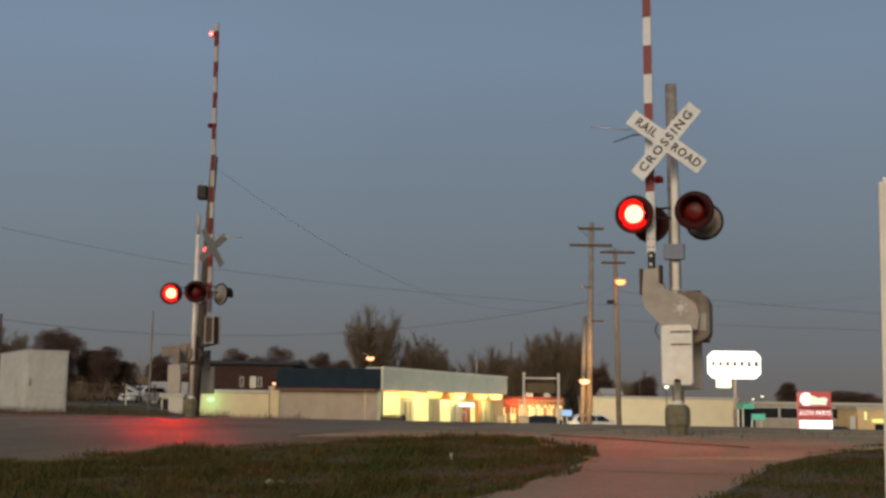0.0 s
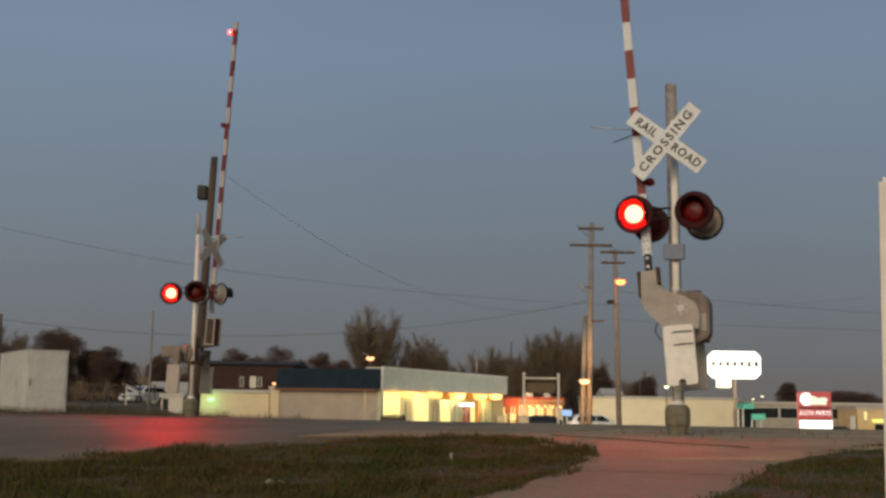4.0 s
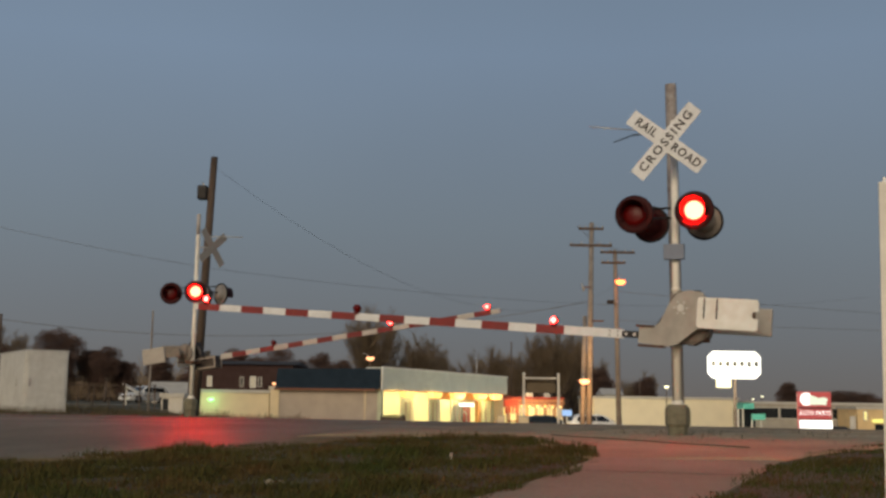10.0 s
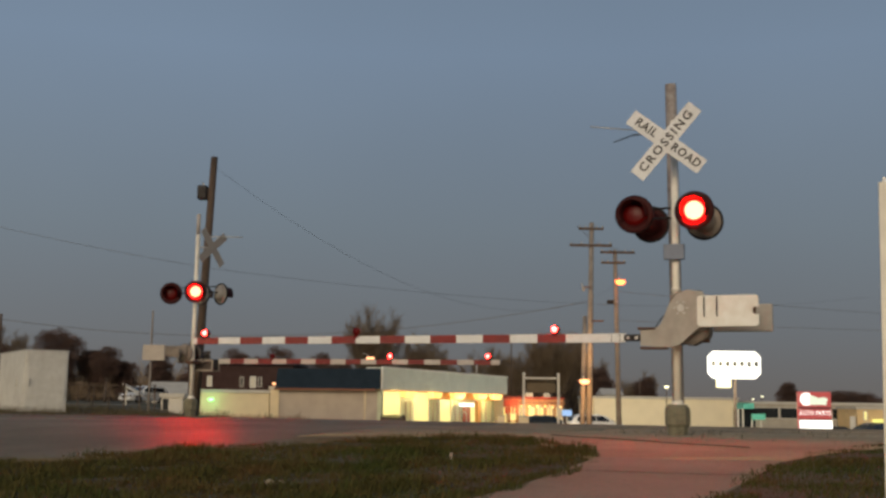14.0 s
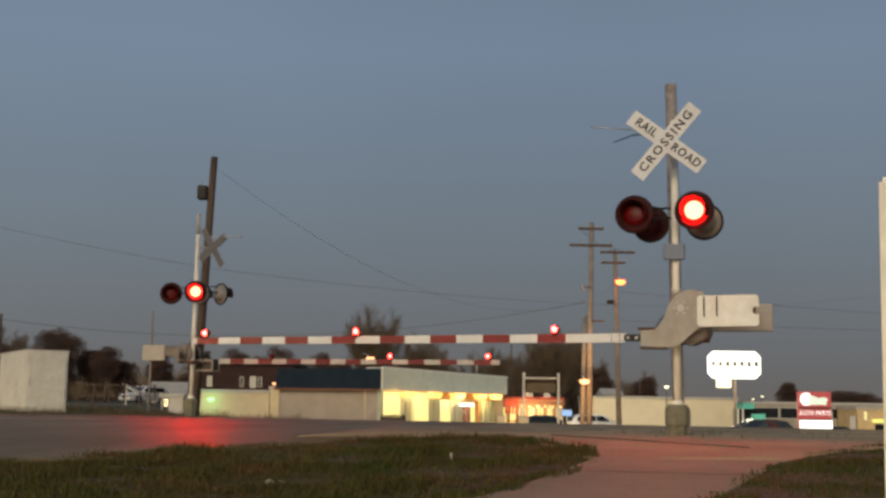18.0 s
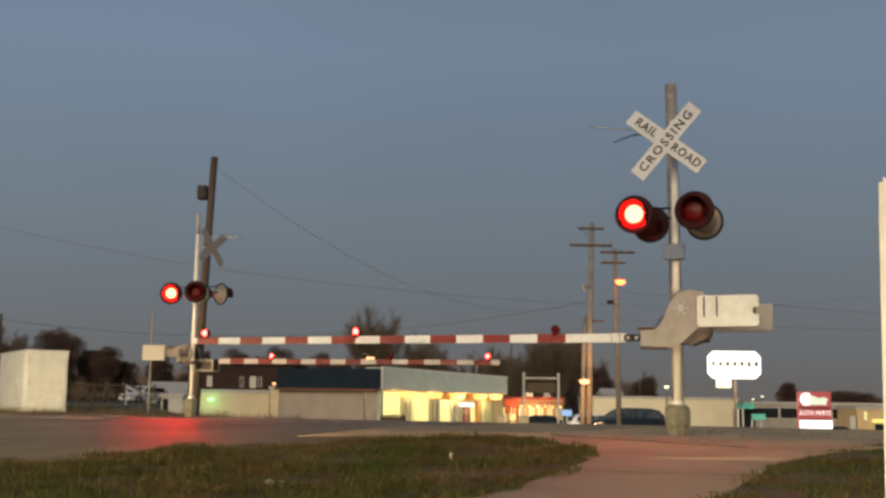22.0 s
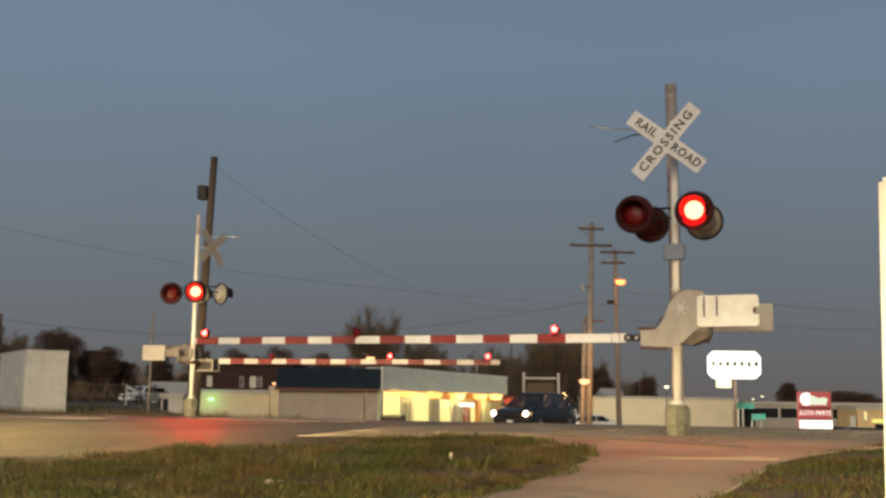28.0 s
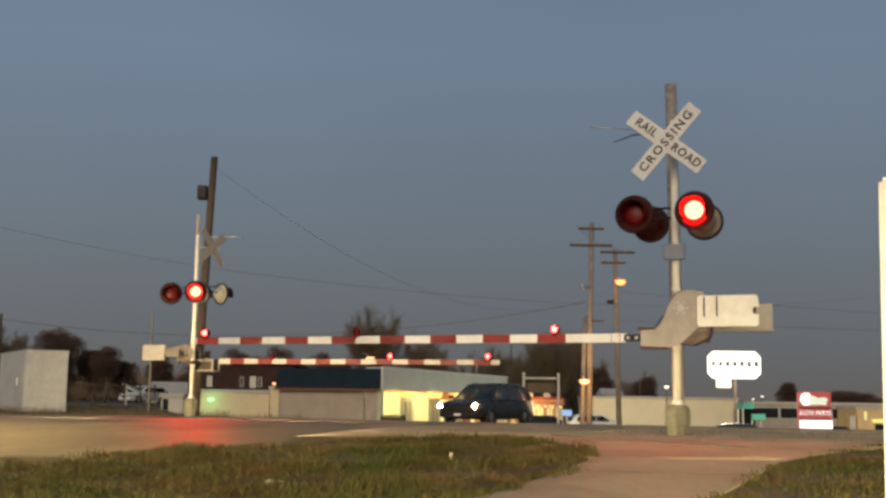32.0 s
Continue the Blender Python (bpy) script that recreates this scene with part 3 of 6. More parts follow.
def build_shop():
    s = thing("shop", pose(-4.46, 80, 0, 0, 0, 68), "long low shop with glowing bays under a pale metal fascia", "shop building")
    L = 27.3
    bm = B(0, L, 0.9, 1.05, -2.6, 1.3)
    part("back_wall", bm, CREAM, s, "cream wall behind the bays")
    part("side_wall", B(0.0, 0.2, 0.0, 7.9, -2.6, 1.25), GREYWALL, s, "grey painted block side wall")
    part("end_wall", B(L - 0.2, L, 0.0, 7.9, -2.6, 1.25), GREYWALL, s)
    part("rear_wall", B(0, L, 7.7, 7.9, -2.6, 1.25), GREYWALL, s)
    fascia = part("fascia", B(-0.1, L + 0.1, -0.35, 0.9, 1.26, 2.80), FASCIA, s, "pale blue-grey metal fascia")
    for i in range(9):
        part("fascia_seam", B(-0.11, L + 0.11, -0.372, -0.352, 1.34 + 0.165 * i, 1.355 + 0.165 * i), TRIM, fascia)
    BRIGHT = mat("bright_metal_edge", (0.85, 0.86, 0.80), 0.4, vary=0.1)
    part("edge_trim", B(-0.14, L + 0.14, -0.42, -0.36, 2.76, 2.88), BRIGHT, s, "bright metal edge strip")
    part("corner_trim", B(-0.18, -0.02, -0.44, -0.36, 1.2, 2.88), BRIGHT, s)
    part("corner_post", B(0.0, 0.32, -0.32, -0.004, -2.4, 1.19), PALEPANEL, s, "pale corner post")
    # header and soffit carry the lamps' orange light in their base colour
    part("header", B(11.45, L - 0.2, 0.70, 0.79, 0.66, 1.195), mat("lamplit_soffit", (0.80, 0.40, 0.14), 0.7), s, "header over the bays, orange lamplight in its colour")
    for x in (14.9,):
        hoop = bmesh.new()
        for i in range(8):
            a0, a1 = math.pi * i / 8, math.pi * (i + 1) / 8
            tube(hoop, (x + 0.45 * math.cos(a0), -0.9, -0.75 + 0.45 * math.sin(a0)), (x + 0.45 * math.cos(a1), -0.9, -0.75 + 0.45 * math.sin(a1)), 0.05, n=6)
        tube(hoop, (x + 0.45, -0.9, -2.6), (x + 0.45, -0.9, -0.75), 0.05, n=6)
        part("hose_hoop", hoop, GALV, s, "bent pipe before a bay")
    bm = bmesh.new()
    for x0, x1, y0, y1, z0, z1 in ((-0.14, 0.7, -0.1, 9.1, 1.28, 2.72),):
        vs = [bm.verts.new(p) for p in ((-0.45, -0.34, z0), (-0.45, 8.0, z0), (-0.12, 8.0, z1), (-0.12, -0.34, z1), (1.2, -0.34, z0), (1.2, 8.0, z0))]
        for f in ((0, 1, 2, 3), (3, 2, 5, 4), (0, 3, 4), (1, 5, 2), (0, 4, 5, 1)):
            bm.faces.new([vs[i] for i in f])
    part("mansard_roof", bm, BLUEROOF, s, "dark blue mansard roof edge")
    part("gutter", B(-0.52, -0.43, -0.05, 8.05, 1.16, 1.29), mat("rust_brown_trim", (0.22, 0.09, 0.05), 0.7), s, "brown gutter strip")
    part("flat_roof", B(0.5, L, 0.9, 7.9, 2.2, 2.3), BLUEROOF, s)
    part("soffit", B(0, L, -0.3, 0.9, 1.20, 1.26), mat("lamplit_soffit", (0.80, 0.40, 0.14), 0.7), s, "soffit with warm lamplight in its colour")
    for a, b, top in ((0.4, 5.89, 1.15), (8.35, 11.41, 1.15), (13.68, 16.19, 0.62)):
        w = part("bay_window", B(a, b, 0.84, 0.9, -2.2, top), WARM, s, "tall glowing shop window")
        for x in (a, b):
            part("mullion", B(x - 0.07, x + 0.07, 0.80, 0.838, -2.2, top), TRIM, w)
    for a, b in ((5.96, 8.28), (11.48, 13.61), (16.26, 18.83), (23.6, 27.0)):
        w = part("pillar", B(a, b, 0.80, 0.9, -2.4, 1.19), PALEPANEL, s, "pale green-cream wall panel between the bays")
        for k in (0.33, 0.72):
            x = a + (b - a) * k
            part("panel_post", B(x - 0.09, x + 0.09, 0.74, 0.798, -2.4, 0.42), GREYWALL, w)
    part("side_door", B(20.7, 22.0, 0.82, 0.9, -2.3, 0.35), WARM, s, "glowing glass door")
    part("door_post", B(22.2, 22.9, 0.6, 0.9, -2.3, 0.6), mat("lamplit_soffit", (0.80, 0.40, 0.14), 0.7), s)
    for a, b in ((4.35, 6.44), (9.78, 11.9), (14.36, 16.96), (19.97, 22.57), (24.07, 26.6)):
        bm = bmesh.new()
        vs = [bm.verts.new(q) for q in ((a, -0.2, 1.19), (b, -0.2, 1.19), (b, 0.3, 1.19), (a, 0.3, 1.19), (a + 0.3, -0.1, 0.74), (b - 0.3, -0.1, 0.74), (b - 0.3, 0.2, 0.74), (a + 0.3, 0.2, 0.74))]
        for f in ((0, 1, 2, 3), (4, 5, 6, 7), (0, 1, 5, 4), (1, 2, 6, 5), (2, 3, 7, 6), (3, 0, 4, 7)):
            bm.faces.new([vs[i] for i in f])
        bmesh.ops.recalc_face_normals(bm, faces=bm.faces)
        part("soffit_lamp", bm, WARM_HOT, s, "glowing yellow lamp under the fascia")
    part("door_lamp", B(16.6, 19.4, -0.1, 0.3, 0.10, 0.40, bevel=0.08), SIGNWHITE, s, "white glowing lamp over the door")
    part("menu_board", B(18.95, 20.55, 0.70, 0.79, -1.6, 0.1), mat("red_board", (0.45, 0.06, 0.05), 0.5), s, "red upright board")
    bm = T((24.2, 1.5, 2.3), (24.2, 1.5, 4.4), 0.06, n=8)
    box(bm, 23.6, 25.0, 1.2, 2.0, 2.3, 3.0)
    part("roof_unit", bm, GALV, s, "roof unit with a vent pipe")


build_shop()


def simple_house(name, m, label, w, d, z0, eave, ridge, wall, roof, windows=(), category="house", lit=None):
    h = thing(name, m, label, category)
    part("wall", B(0, w, 0, d, z0, eave), wall, h)
    bm = bmesh.new()
    o = 0.35
    if ridge > eave:
        pts = [(-o, -o, eave), (w + o, -o, eave), (w + o, d + o, eave), (-o, d + o, eave), (-o * 0.5, d / 2, ridge), (w + o * 0.5, d / 2, ridge)]
        vs = [bm.verts.new(p) for p in pts]
        for f in ((0, 1, 5, 4), (3, 4, 5, 2), (0, 4, 3), (1, 2, 5), (0, 3, 2, 1)):
            bm.faces.new([vs[i] for i in f])
    else:
        box(bm, -0.12, w + 0.12, -0.12, d + 0.12, eave, eave + 0.22)
    part("roof", bm, roof, h)
    for x, z, ww, hh, glow in windows:
        fr = part("window", B(x - ww / 2, x + ww / 2, -0.06, -0.002, z - hh / 2, z + hh / 2), TRIM, h)
        part("pane", B(x - ww / 2 + 0.07, x + ww / 2 - 0.07, -0.075, -0.062, z - hh / 2 + 0.07, z + hh / 2 - 0.07), (lit or WARM) if glow else DARKGLASS, fr)
    return h


SHINGLE = mat("dark_shingles", (0.035, 0.028, 0.027), 0.9, grain=10, vary=0.4)
SLATEROOF = mat("flat_roof_edge", (0.52, 0.50, 0.45), 0.7, vary=0.2)
ROOMGLOW = lamp_mat("lit_house_window", (1.0, 0.82, 0.52), 0.34)
simple_house("low_building", pose(-17.95, 84, 0), "low cream building with a flat roof", 5.3, 6, -2.2, 0.92, 0.5, CREAM, SLATEROOF, (), "low building")
simple_house("low_building", pose(-12.55, 83.8, 0), "cream building end with a raised parapet", 1.1, 5.0, -2.2, 1.2, 0.5, CREAM, SLATEROOF, (), "low building")
simple_house("house", pose(-22.2, 100, 0), "dark brick house with lit upper windows", 9.2, 9, -2.4, 3.5, 3.95, BRICK, SHINGLE,
                           ((1.86, 1.98, 0.46, 0.95, True), (4.69, 1.98, 0.32, 0.9, False), (5.68, 1.96, 0.56, 1.0, True), (6.28, 1.98, 0.32, 0.9, False)), lit=ROOMGLOW)
restaurant = simple_house("restaurant", pose(5.6, 112, 0), "small restaurant with lit windows, orange lamplight in its wall colour", 6.4, 8, -2.4, 0.85, 0.5, ORANGE, mat("red_roof_edge", (0.35, 0.05, 0.03), 0.7),
                          tuple((0.6 + 0.9 * i, -0.7, 0.6, 1.6, True) for i in range(7)), "restaurant")
# pale siding, yellowed in its colour for the lamplight that falls on it
simple_house("warehouse", pose(14.75, 110, 0), "long low pale metal warehouse", 13.9, 12, -2.6, 1.05, 0.5, mat("lamplit_metal_siding", (0.80, 0.71, 0.50), 0.6, grain=0.8, vary=0.12, stain=0.3), SLATEROOF, (), "warehouse")
simple_house("shop", pose(29.2, 107, 0, 0, 0, -3), "low flat-roofed shop with dark windows", 13.5, 10, -2.6, 0.70, 0.5, mat("beige_render", (0.42, 0.38, 0.31), 0.7), SLATEROOF,
                           tuple((1.3 + 2.4 * i, -0.13, 2.36, 1.05, False) for i in range(5)), "shop building")

# ---- signs ----
def build_signs():
    s = thing("lit_sign", pose(23.2, 90, -2.0), "white glowing roadside sign on a post", "sign")
    c = 0.42
    bm = bmesh.new()
    plate(bm, [(-2.07 + c, 4.6), (-2.07, 5.0), (-2.07, 6.35), (-2.07 + c, 6.76), (2.07 - c, 6.76), (2.07, 6.35), (2.07, 5.0), (2.07 - c, 4.6)], -0.2, 0.2)
    part("sign_face", bm, SIGNWHITE, s, "white lit sign face with cut corners")
    part("sign_foot_light", B(-1.4, -0.3, -0.15, 0.15, 3.9, 4.58), lamp_mat("lit_yellow_sign_foot", (1.0, 0.86, 0.42), 1.9), s, "lit lower panel")
    part("post", B(-0.05, 0.12, -0.08, 0.08, -1.2, 4.6), OLDWOOD, s)
    for i in range(7):
        part("mark", B(-1.83 + 0.565 * i, -1.53 + 0.565 * i, -0.24, -0.202, 5.56, 5.96), mat("sign_letter_grey", (0.05, 0.047, 0.04), 0.9, spec=0.1), s, "small dark letter bar")
    r = thing("lit_sign", pose(24.55, 75, -1.4, 0, 0, 0), "red roadside sign with white lit panels", "sign")
    REDSIGN = lamp_mat("lit_red_sign", (0.80, 0.05, 0.05), 0.55)
    part("sign_body", B(-1.09, 1.09, -0.15, 0.15, 0.3, 2.85, bevel=0.05), REDSIGN, r, "red sign box")
    part("logo_shape", lathe(bmesh.new(), [(0.0, 0.02), (0.42, 0.01), (0.42, 0.0)], pose(-0.55, -0.155, 2.36, 90, 0, 0), 20), SIGNWHITE, r, "white round shape")
    flag = bmesh.new()
    plate(flag, [(-0.40, 2.64), (-0.10, 2.58), (0.25, 2.44), (0.62, 2.50), (0.88, 2.40), (0.74, 2.12), (0.80, 1.98), (0.30, 2.02), (-0.10, 1.99), (-0.40, 2.06)], -0.170, -0.156)
    part("logo_flag", flag, lamp_mat("pale_green_lit_plastic", (0.93, 1.0, 0.74), 0.95), r, "pale ragged flag shape")
    part("panel", B(-1.04, 1.11, -0.19, -0.154, 0.42, 1.0), SIGNWHITE, r, "white lit letter panel")
    me = word("AUTO PARTS", 0.40)
    me.materials.append(SIGNWHITE)
    ob = new("lettering", me)
    ob.parent = r
    ob.matrix_basis = pose(0, -0.157, 1.45, 90, 0, 0) @ Matrix.Diagonal((0.80, 1.05, 1, 1))
    for z0, z1 in ((1.02, 1.08), (1.74, 1.84)):
        part("divider", B(-1.095, 1.095, -0.165, -0.151, z0, z1), INK, r, "dark gap between the sign boxes")
    part("post", B(-0.15, 0.15, -0.1, 0.1, -1.2, 0.3), TRIM, r)


build_signs()

# ---- relay case by the far signal ----
def build_case():
    CASE = mat("case_grey_white", (0.62, 0.61, 0.57), 0.5, 0.1, grain=6, vary=0.25, second=(0.42, 0.40, 0.36), stain=1.5)
    c = thing("relay_case", pose(-11.12, 30.4, -0.06, 0, 0, 31), "pale grey metal railway relay case", "relay case")
    part("case_body", B(0, 1.11, 0, 3.8, 0.06, 1.68, bevel=0.02), CASE, c)
    part("plinth", B(0.05, 1.06, 0.05, 3.75, -0.2, 0.06), GREYWALL, c)
    part("case_roof", B(-0.015, 1.125, -0.015, 3.815, 1.68, 1.725, bevel=0.015), CASE, c)
    d = part("door", B(0.06, 1.05, -0.022, -0.003, 0.14, 1.62, bevel=0.006), CASE, c)
    part("handle", B(0.10, 0.13, -0.05, -0.024, 0.75, 0.95), GALV, d)
    d = part("door", B(-0.022, -0.003, 0.06, 1.6, 0.14, 1.62, bevel=0.006), CASE, c)
    part("handle", B(-0.05, -0.024, 0.93, 0.97, 0.75, 0.95), GALV, d)


build_case()

# ---- white post close by ----
def build_post():
    p = thing("marker_post", pose(2.316, 6.0, -0.4, 0, 0.85, -21), "plain white square post close by", "post")
    part("post_shaft", B(0.0, 0.14, -0.07, 0.07, 0, 2.0, bevel=0.006), mat("white_post_paint", (0.80, 0.76, 0.67), 0.55, vary=0.2), p)
    part("post_cap", B(0.02, 0.12, -0.05, 0.05, 2.0, 2.03, bevel=0.004), WHITE, p)


build_post()

# awning, columns and roof dishes of the restaurant
awning = part("awning", B(0.55, 1.9, -1.0, -0.02, 0.15, 0.78, bevel=0.05), mat("red_awning", (0.5, 0.07, 0.03), 0.7), restaurant, "red awning")
for i in range(7):
    part("column", T((0.15 + 0.98 * i, -0.5, -2.4), (0.15 + 0.98 * i, -0.5, 0.6), 0.11, n=8), CREAM, restaurant, "pale porch column")
part("porch_roof", B(1.95, 6.5, -0.8, -0.02, 0.34, 0.62, bevel=0.03), mat("brown_tiles", (0.30, 0.14, 0.07), 0.8), restaurant, "brown porch roof")
for x, z in ((3.05, 1.25), (4.8, 1.1)):
    bm = bmesh.new()
    lathe(bm, [(0.0, 0.0), (0.25, 0.04), (0.42, 0.14), (0.44, 0.15), (0.42, 0.17), (0.2, 0.07)], pose(x, 0.4, z, 70, 0, 30), 18)
    tube(bm, (x, 0.5, z - 0.5), (x, 0.45, z), 0.05, n=8)
    part("roof_dish", bm, TRIM, restaurant, "white dish on the roof")

RESTLAMP = lamp_mat("warm_porch_bulb", (1.0, 0.62, 0.22), 2.2)
for i in range(6):
    part("porch_bulb", lathe(bmesh.new(), [(0.0, -0.11), (0.09, -0.06), (0.12, 0.02), (0.06, 0.10), (0.0, 0.12)], pose(2.3 + 0.75 * i, -0.9, 0.16), 12), RESTLAMP, restaurant, "glowing porch bulb")
for i in range(4):
    part("hanging_sign", B(0.65 + 0.33 * i, 0.88 + 0.33 * i, -0.98, -0.94, -0.55 + 0.1 * (i % 2), 0.1), mat("red_awning", (0.5, 0.07, 0.03), 0.7), restaurant, "red hanging panel")
for i in range(5):
    part("porch_rail", B(1.0 + 1.05 * i, 1.9 + 1.05 * i, -0.62, -0.56, -1.35, -1.22), mat("brown_tiles", (0.30, 0.14, 0.07), 0.8), restaurant)
for i in range(9):
    part("roof_tile_rib", B(2.0 + 0.5 * i, 2.06 + 0.5 * i, -0.84, -0.0, 0.60, 0.66), mat("red_roof_edge", (0.35, 0.05, 0.03), 0.7), restaurant)

# ---- street lamps and lit fittings ----
def lamp_bulb(name, m, label, material, r, hooded=True, category="lamp"):
    s = thing(name, m, label, category)
    bm = bmesh.new()
    lathe(bm, [(0.0, -r * 0.55), (r * 0.6, -r * 0.45), (r, 0.0), (r * 0.9, r * 0.3), (0.0, r * 0.35)], Matrix(), 14)
    part("bulb", bm, material, s, "glowing bulb")
    if hooded:
        bm = bmesh.new()
        lathe(bm, [(r * 1.25, 0.05 * r), (r * 1.0, r * 0.6), (r * 0.4, r * 0.95), (0.0, r)], Matrix(), 14)
        part("cap", bm, GALV, s)
    return s


YELLOWLAMP = lamp_mat("yellow_flood_lamp", (1.0, 0.34, 0.13), 3.4)
GREENLAMP = lamp_mat("green_white_lamp", (0.3, 1.0, 0.35), 3.0)
PALELAMP = lamp_mat("pale_yard_lamp", (1.0, 0.95, 0.6), 2.5)
ORANGELAMP = lamp_mat("orange_wall_lamp", (1.0, 0.46, 0.20), 2.4)
street = lamp_bulb("street_lamp", pose(10.33, 65.3, 7.49), "orange sodium street lamp on the utility pole", SODIUM, 0.30, False)
part("lamp_arm", T((-0.32, 0.62, 0.25), (0, 0.05, 0.28), 0.035, n=8), GALV, street)
flood = lamp_bulb("flood_lamp", pose(7.33, 58.2, 1.58), "yellow floodlight on the short pole", YELLOWLAMP, 0.27, False)
part("lamp_arm", T((0.12, 1.7, 0.3), (0, 0.02, 0.18), 0.03, n=8), GALV, flood)
lamp_bulb("wall_lamp", pose(-16.9, 83.78, 0.42), "greenish lamp on the low cream building", GREENLAMP, 0.22, False)
lamp_bulb("wall_lamp", pose(-12.2, 83.5, 1.62), "orange lamp on the cream parapet", ORANGELAMP, 0.20, False)
yard = lamp_bulb("yard_lamp", pose(-6.9, 110, 4.55), "orange yard lamp on a post behind the shop", ORANGELAMP, 0.42, False)
part("post", T((0, 0.1, -7.0), (0, 0.1, 0.3), 0.08, n=8), OLDWOOD, yard)
part("lamp_arm", T((0.0, 0.1, 0.25), (-0.75, 0.0, 0.5), 0.05, n=6), GALV, yard)
yard2 = lamp_bulb("yard_lamp", pose(21.6, 109, 2.2), "pale yard lamp behind the signal", PALELAMP, 0.25, False)
part("post", T((0, 0.1, -4.6), (0, 0.1, 0.2), 0.04, n=8), OLDWOOD, yard2)
for x, z, r in ((31.6, 1.45, 0.14), (30.7, 1.18, 0.12), (41.0, 0.75, 0.14)):
    far_lamp = lamp_bulb("yard_lamp", pose(x, 112, z), "small distant white lamp on a thin post", PALELAMP, r)
    part("post", T((0, 0.1, -3.6), (0, 0.1, 0.1), 0.05, n=6), OLDWOOD, far_lamp)

def lamp_light(name, at, watts, color, size):
    d = bpy.data.lights.new(name, "POINT")
    d.energy, d.color, d.shadow_soft_size = watts, color, size
    ob = new(name, d)
    ob.location = at


lamp_light("flood_light", (7.3, 57.0, 1.3), 800, (1.0, 0.50, 0.17), 0.25)
lamp_light("street_light", (10.6, 63.6, 7.1), 45, (1.0, 0.45, 0.12), 0.3)
lamp_light("wall_light", (-16.9, 83.2, 0.3), 20, (0.35, 1.0, 0.4), 0.15)
# fill lamp added before the sign, to brighten the shop fascia and warehouse
lamp_light("sign_light", (21.5, 87.0, 3.4), 3800, (1.0, 0.93, 0.70), 1.5)
lamp_light("restaurant_light", (8.6, 109.5, 0.2), 700, (1.0, 0.66, 0.30), 0.5)

for t, watts in ((2.5, 190), (9.0, 240), (17.0, 240), (24.0, 200)):
    lamp_light("soffit_light", (-4.46 + 0.3746 * t + 0.35, 80 + 0.9272 * t - 0.15, 0.55), watts, (1.0, 0.75, 0.30), 0.4)

# dark lamp heads on the poles
def dark_box(name, m, label, parts_label=""):
    s = thing(name, m, label, "lamp")
    bm = bmesh.new()
    box(bm, -0.14, 0.12, -0.16, 0.16, -0.22, 0.16, 0.03)
    part("lamp_body", bm, BLACK, s)
    bm = T((0.1, 0, 0.08), (0.30, 0, 0.14), 0.03, n=8)
    tube(bm, (0.02, 0, 0.14), (-0.02, 0, 0.26), 0.03, n=8)
    part("lamp_bracket", bm, GALV, s)


dark_box("flood_lamp", pose(-6.70, 31.0, 6.13), "unlit dark floodlight on the brown pole")
unlit = thing("street_lamp", pose(9.9, 65.8, 6.35), "unlit street lamp head on the utility pole", "lamp")
part("lamp_body", B(-0.28, 0.12, -0.12, 0.12, -0.1, 0.12, bevel=0.03), BLACK, unlit)
part("lamp_arm", T((0.1, 0, 0), (0.4, 0.1, 0.05), 0.03, n=6), GALV, unlit)
tr = thing("pole_bracket", pose(8.02, 59.8, 4.8), "short steel bracket on the utility pole", "bracket")
part("bar", B(-0.05, 0.55, -0.04, 0.04, -0.04, 0.04), RUST, tr)
cut = thing("pole_fitting", pose(7.62, 59.8, 6.6), "small cutout fitting on the utility pole", "fitting")
part("fitting_body", T((-0.1, 0, -0.2), (-0.22, 0, 0.2), 0.05, n=8), GALV, cut)
part("fitting_arm", B(-0.15, 0.3, -0.03, 0.03, -0.03, 0.03), RUST, cut)

# rods on the grey pole and on the far signal
rods = thing("service_rods", pose(3.47, 17.0, 4.55), "thin cable rods on the pole behind the signal", "cable rods")
part("rod", T((-0.05, -0.08, 0.0), (-1.27, -0.3, 0.02), 0.009, n=6), GALV, rods)
part("rod", T((-0.05, -0.08, 0.0), (-0.62, -0.3, -0.10), 0.012, n=6), BLACK, rods)
part("rod", T((-0.62, -0.3, -0.10), (-0.93, -0.4, -0.24), 0.012, 0.008, 6), BLACK, rods)
# the light on a stretch of wire, put in as a short pale rod
part("rod", T((-0.12, -0.2, -1.62), (-0.36, -0.3, -1.585), 0.007, n=6), TRIM, rods, "pale thin rod in place of a lit stretch of wire")
rod = thing("level_rod", pose(-5.4, 28.0, 4.44), "thin pale rod on the far signal", "rod")
part("rod", T((-0.45, 0.05, 0.0), (0.40, -0.05, -0.01), 0.012, n=6), TRIM, rod)


# ---- wires ----
WIREGREY = mat("weathered_wire", (0.10, 0.10, 0.10), 0.6, vary=0.2)


def wire(points, sag, r, label):
    bm = bmesh.new()
    for (a, b), sg in zip(zip(points, points[1:]), sag):
        a, b = Vector(a), Vector(b)
        ring = None
        for i in range(21):
            k = i / 20
            p = a.lerp(b, k) - Vector((0, 0, sg * 4 * k * (1 - k)))
            now = [bm.verts.new(p + Vector(o) * r) for o in ((0, 0, 1), (0.7, -0.7, -0.5), (-0.7, 0.7, -0.5))]
            if ring:
                for j in range(3):
                    bm.faces.new((ring[j], ring[(j + 1) % 3], now[(j + 1) % 3], now[j]))
            ring = now
    solid("overhead_wire", bm, WIREGREY, Matrix(), label, "wire", "overhead wires")


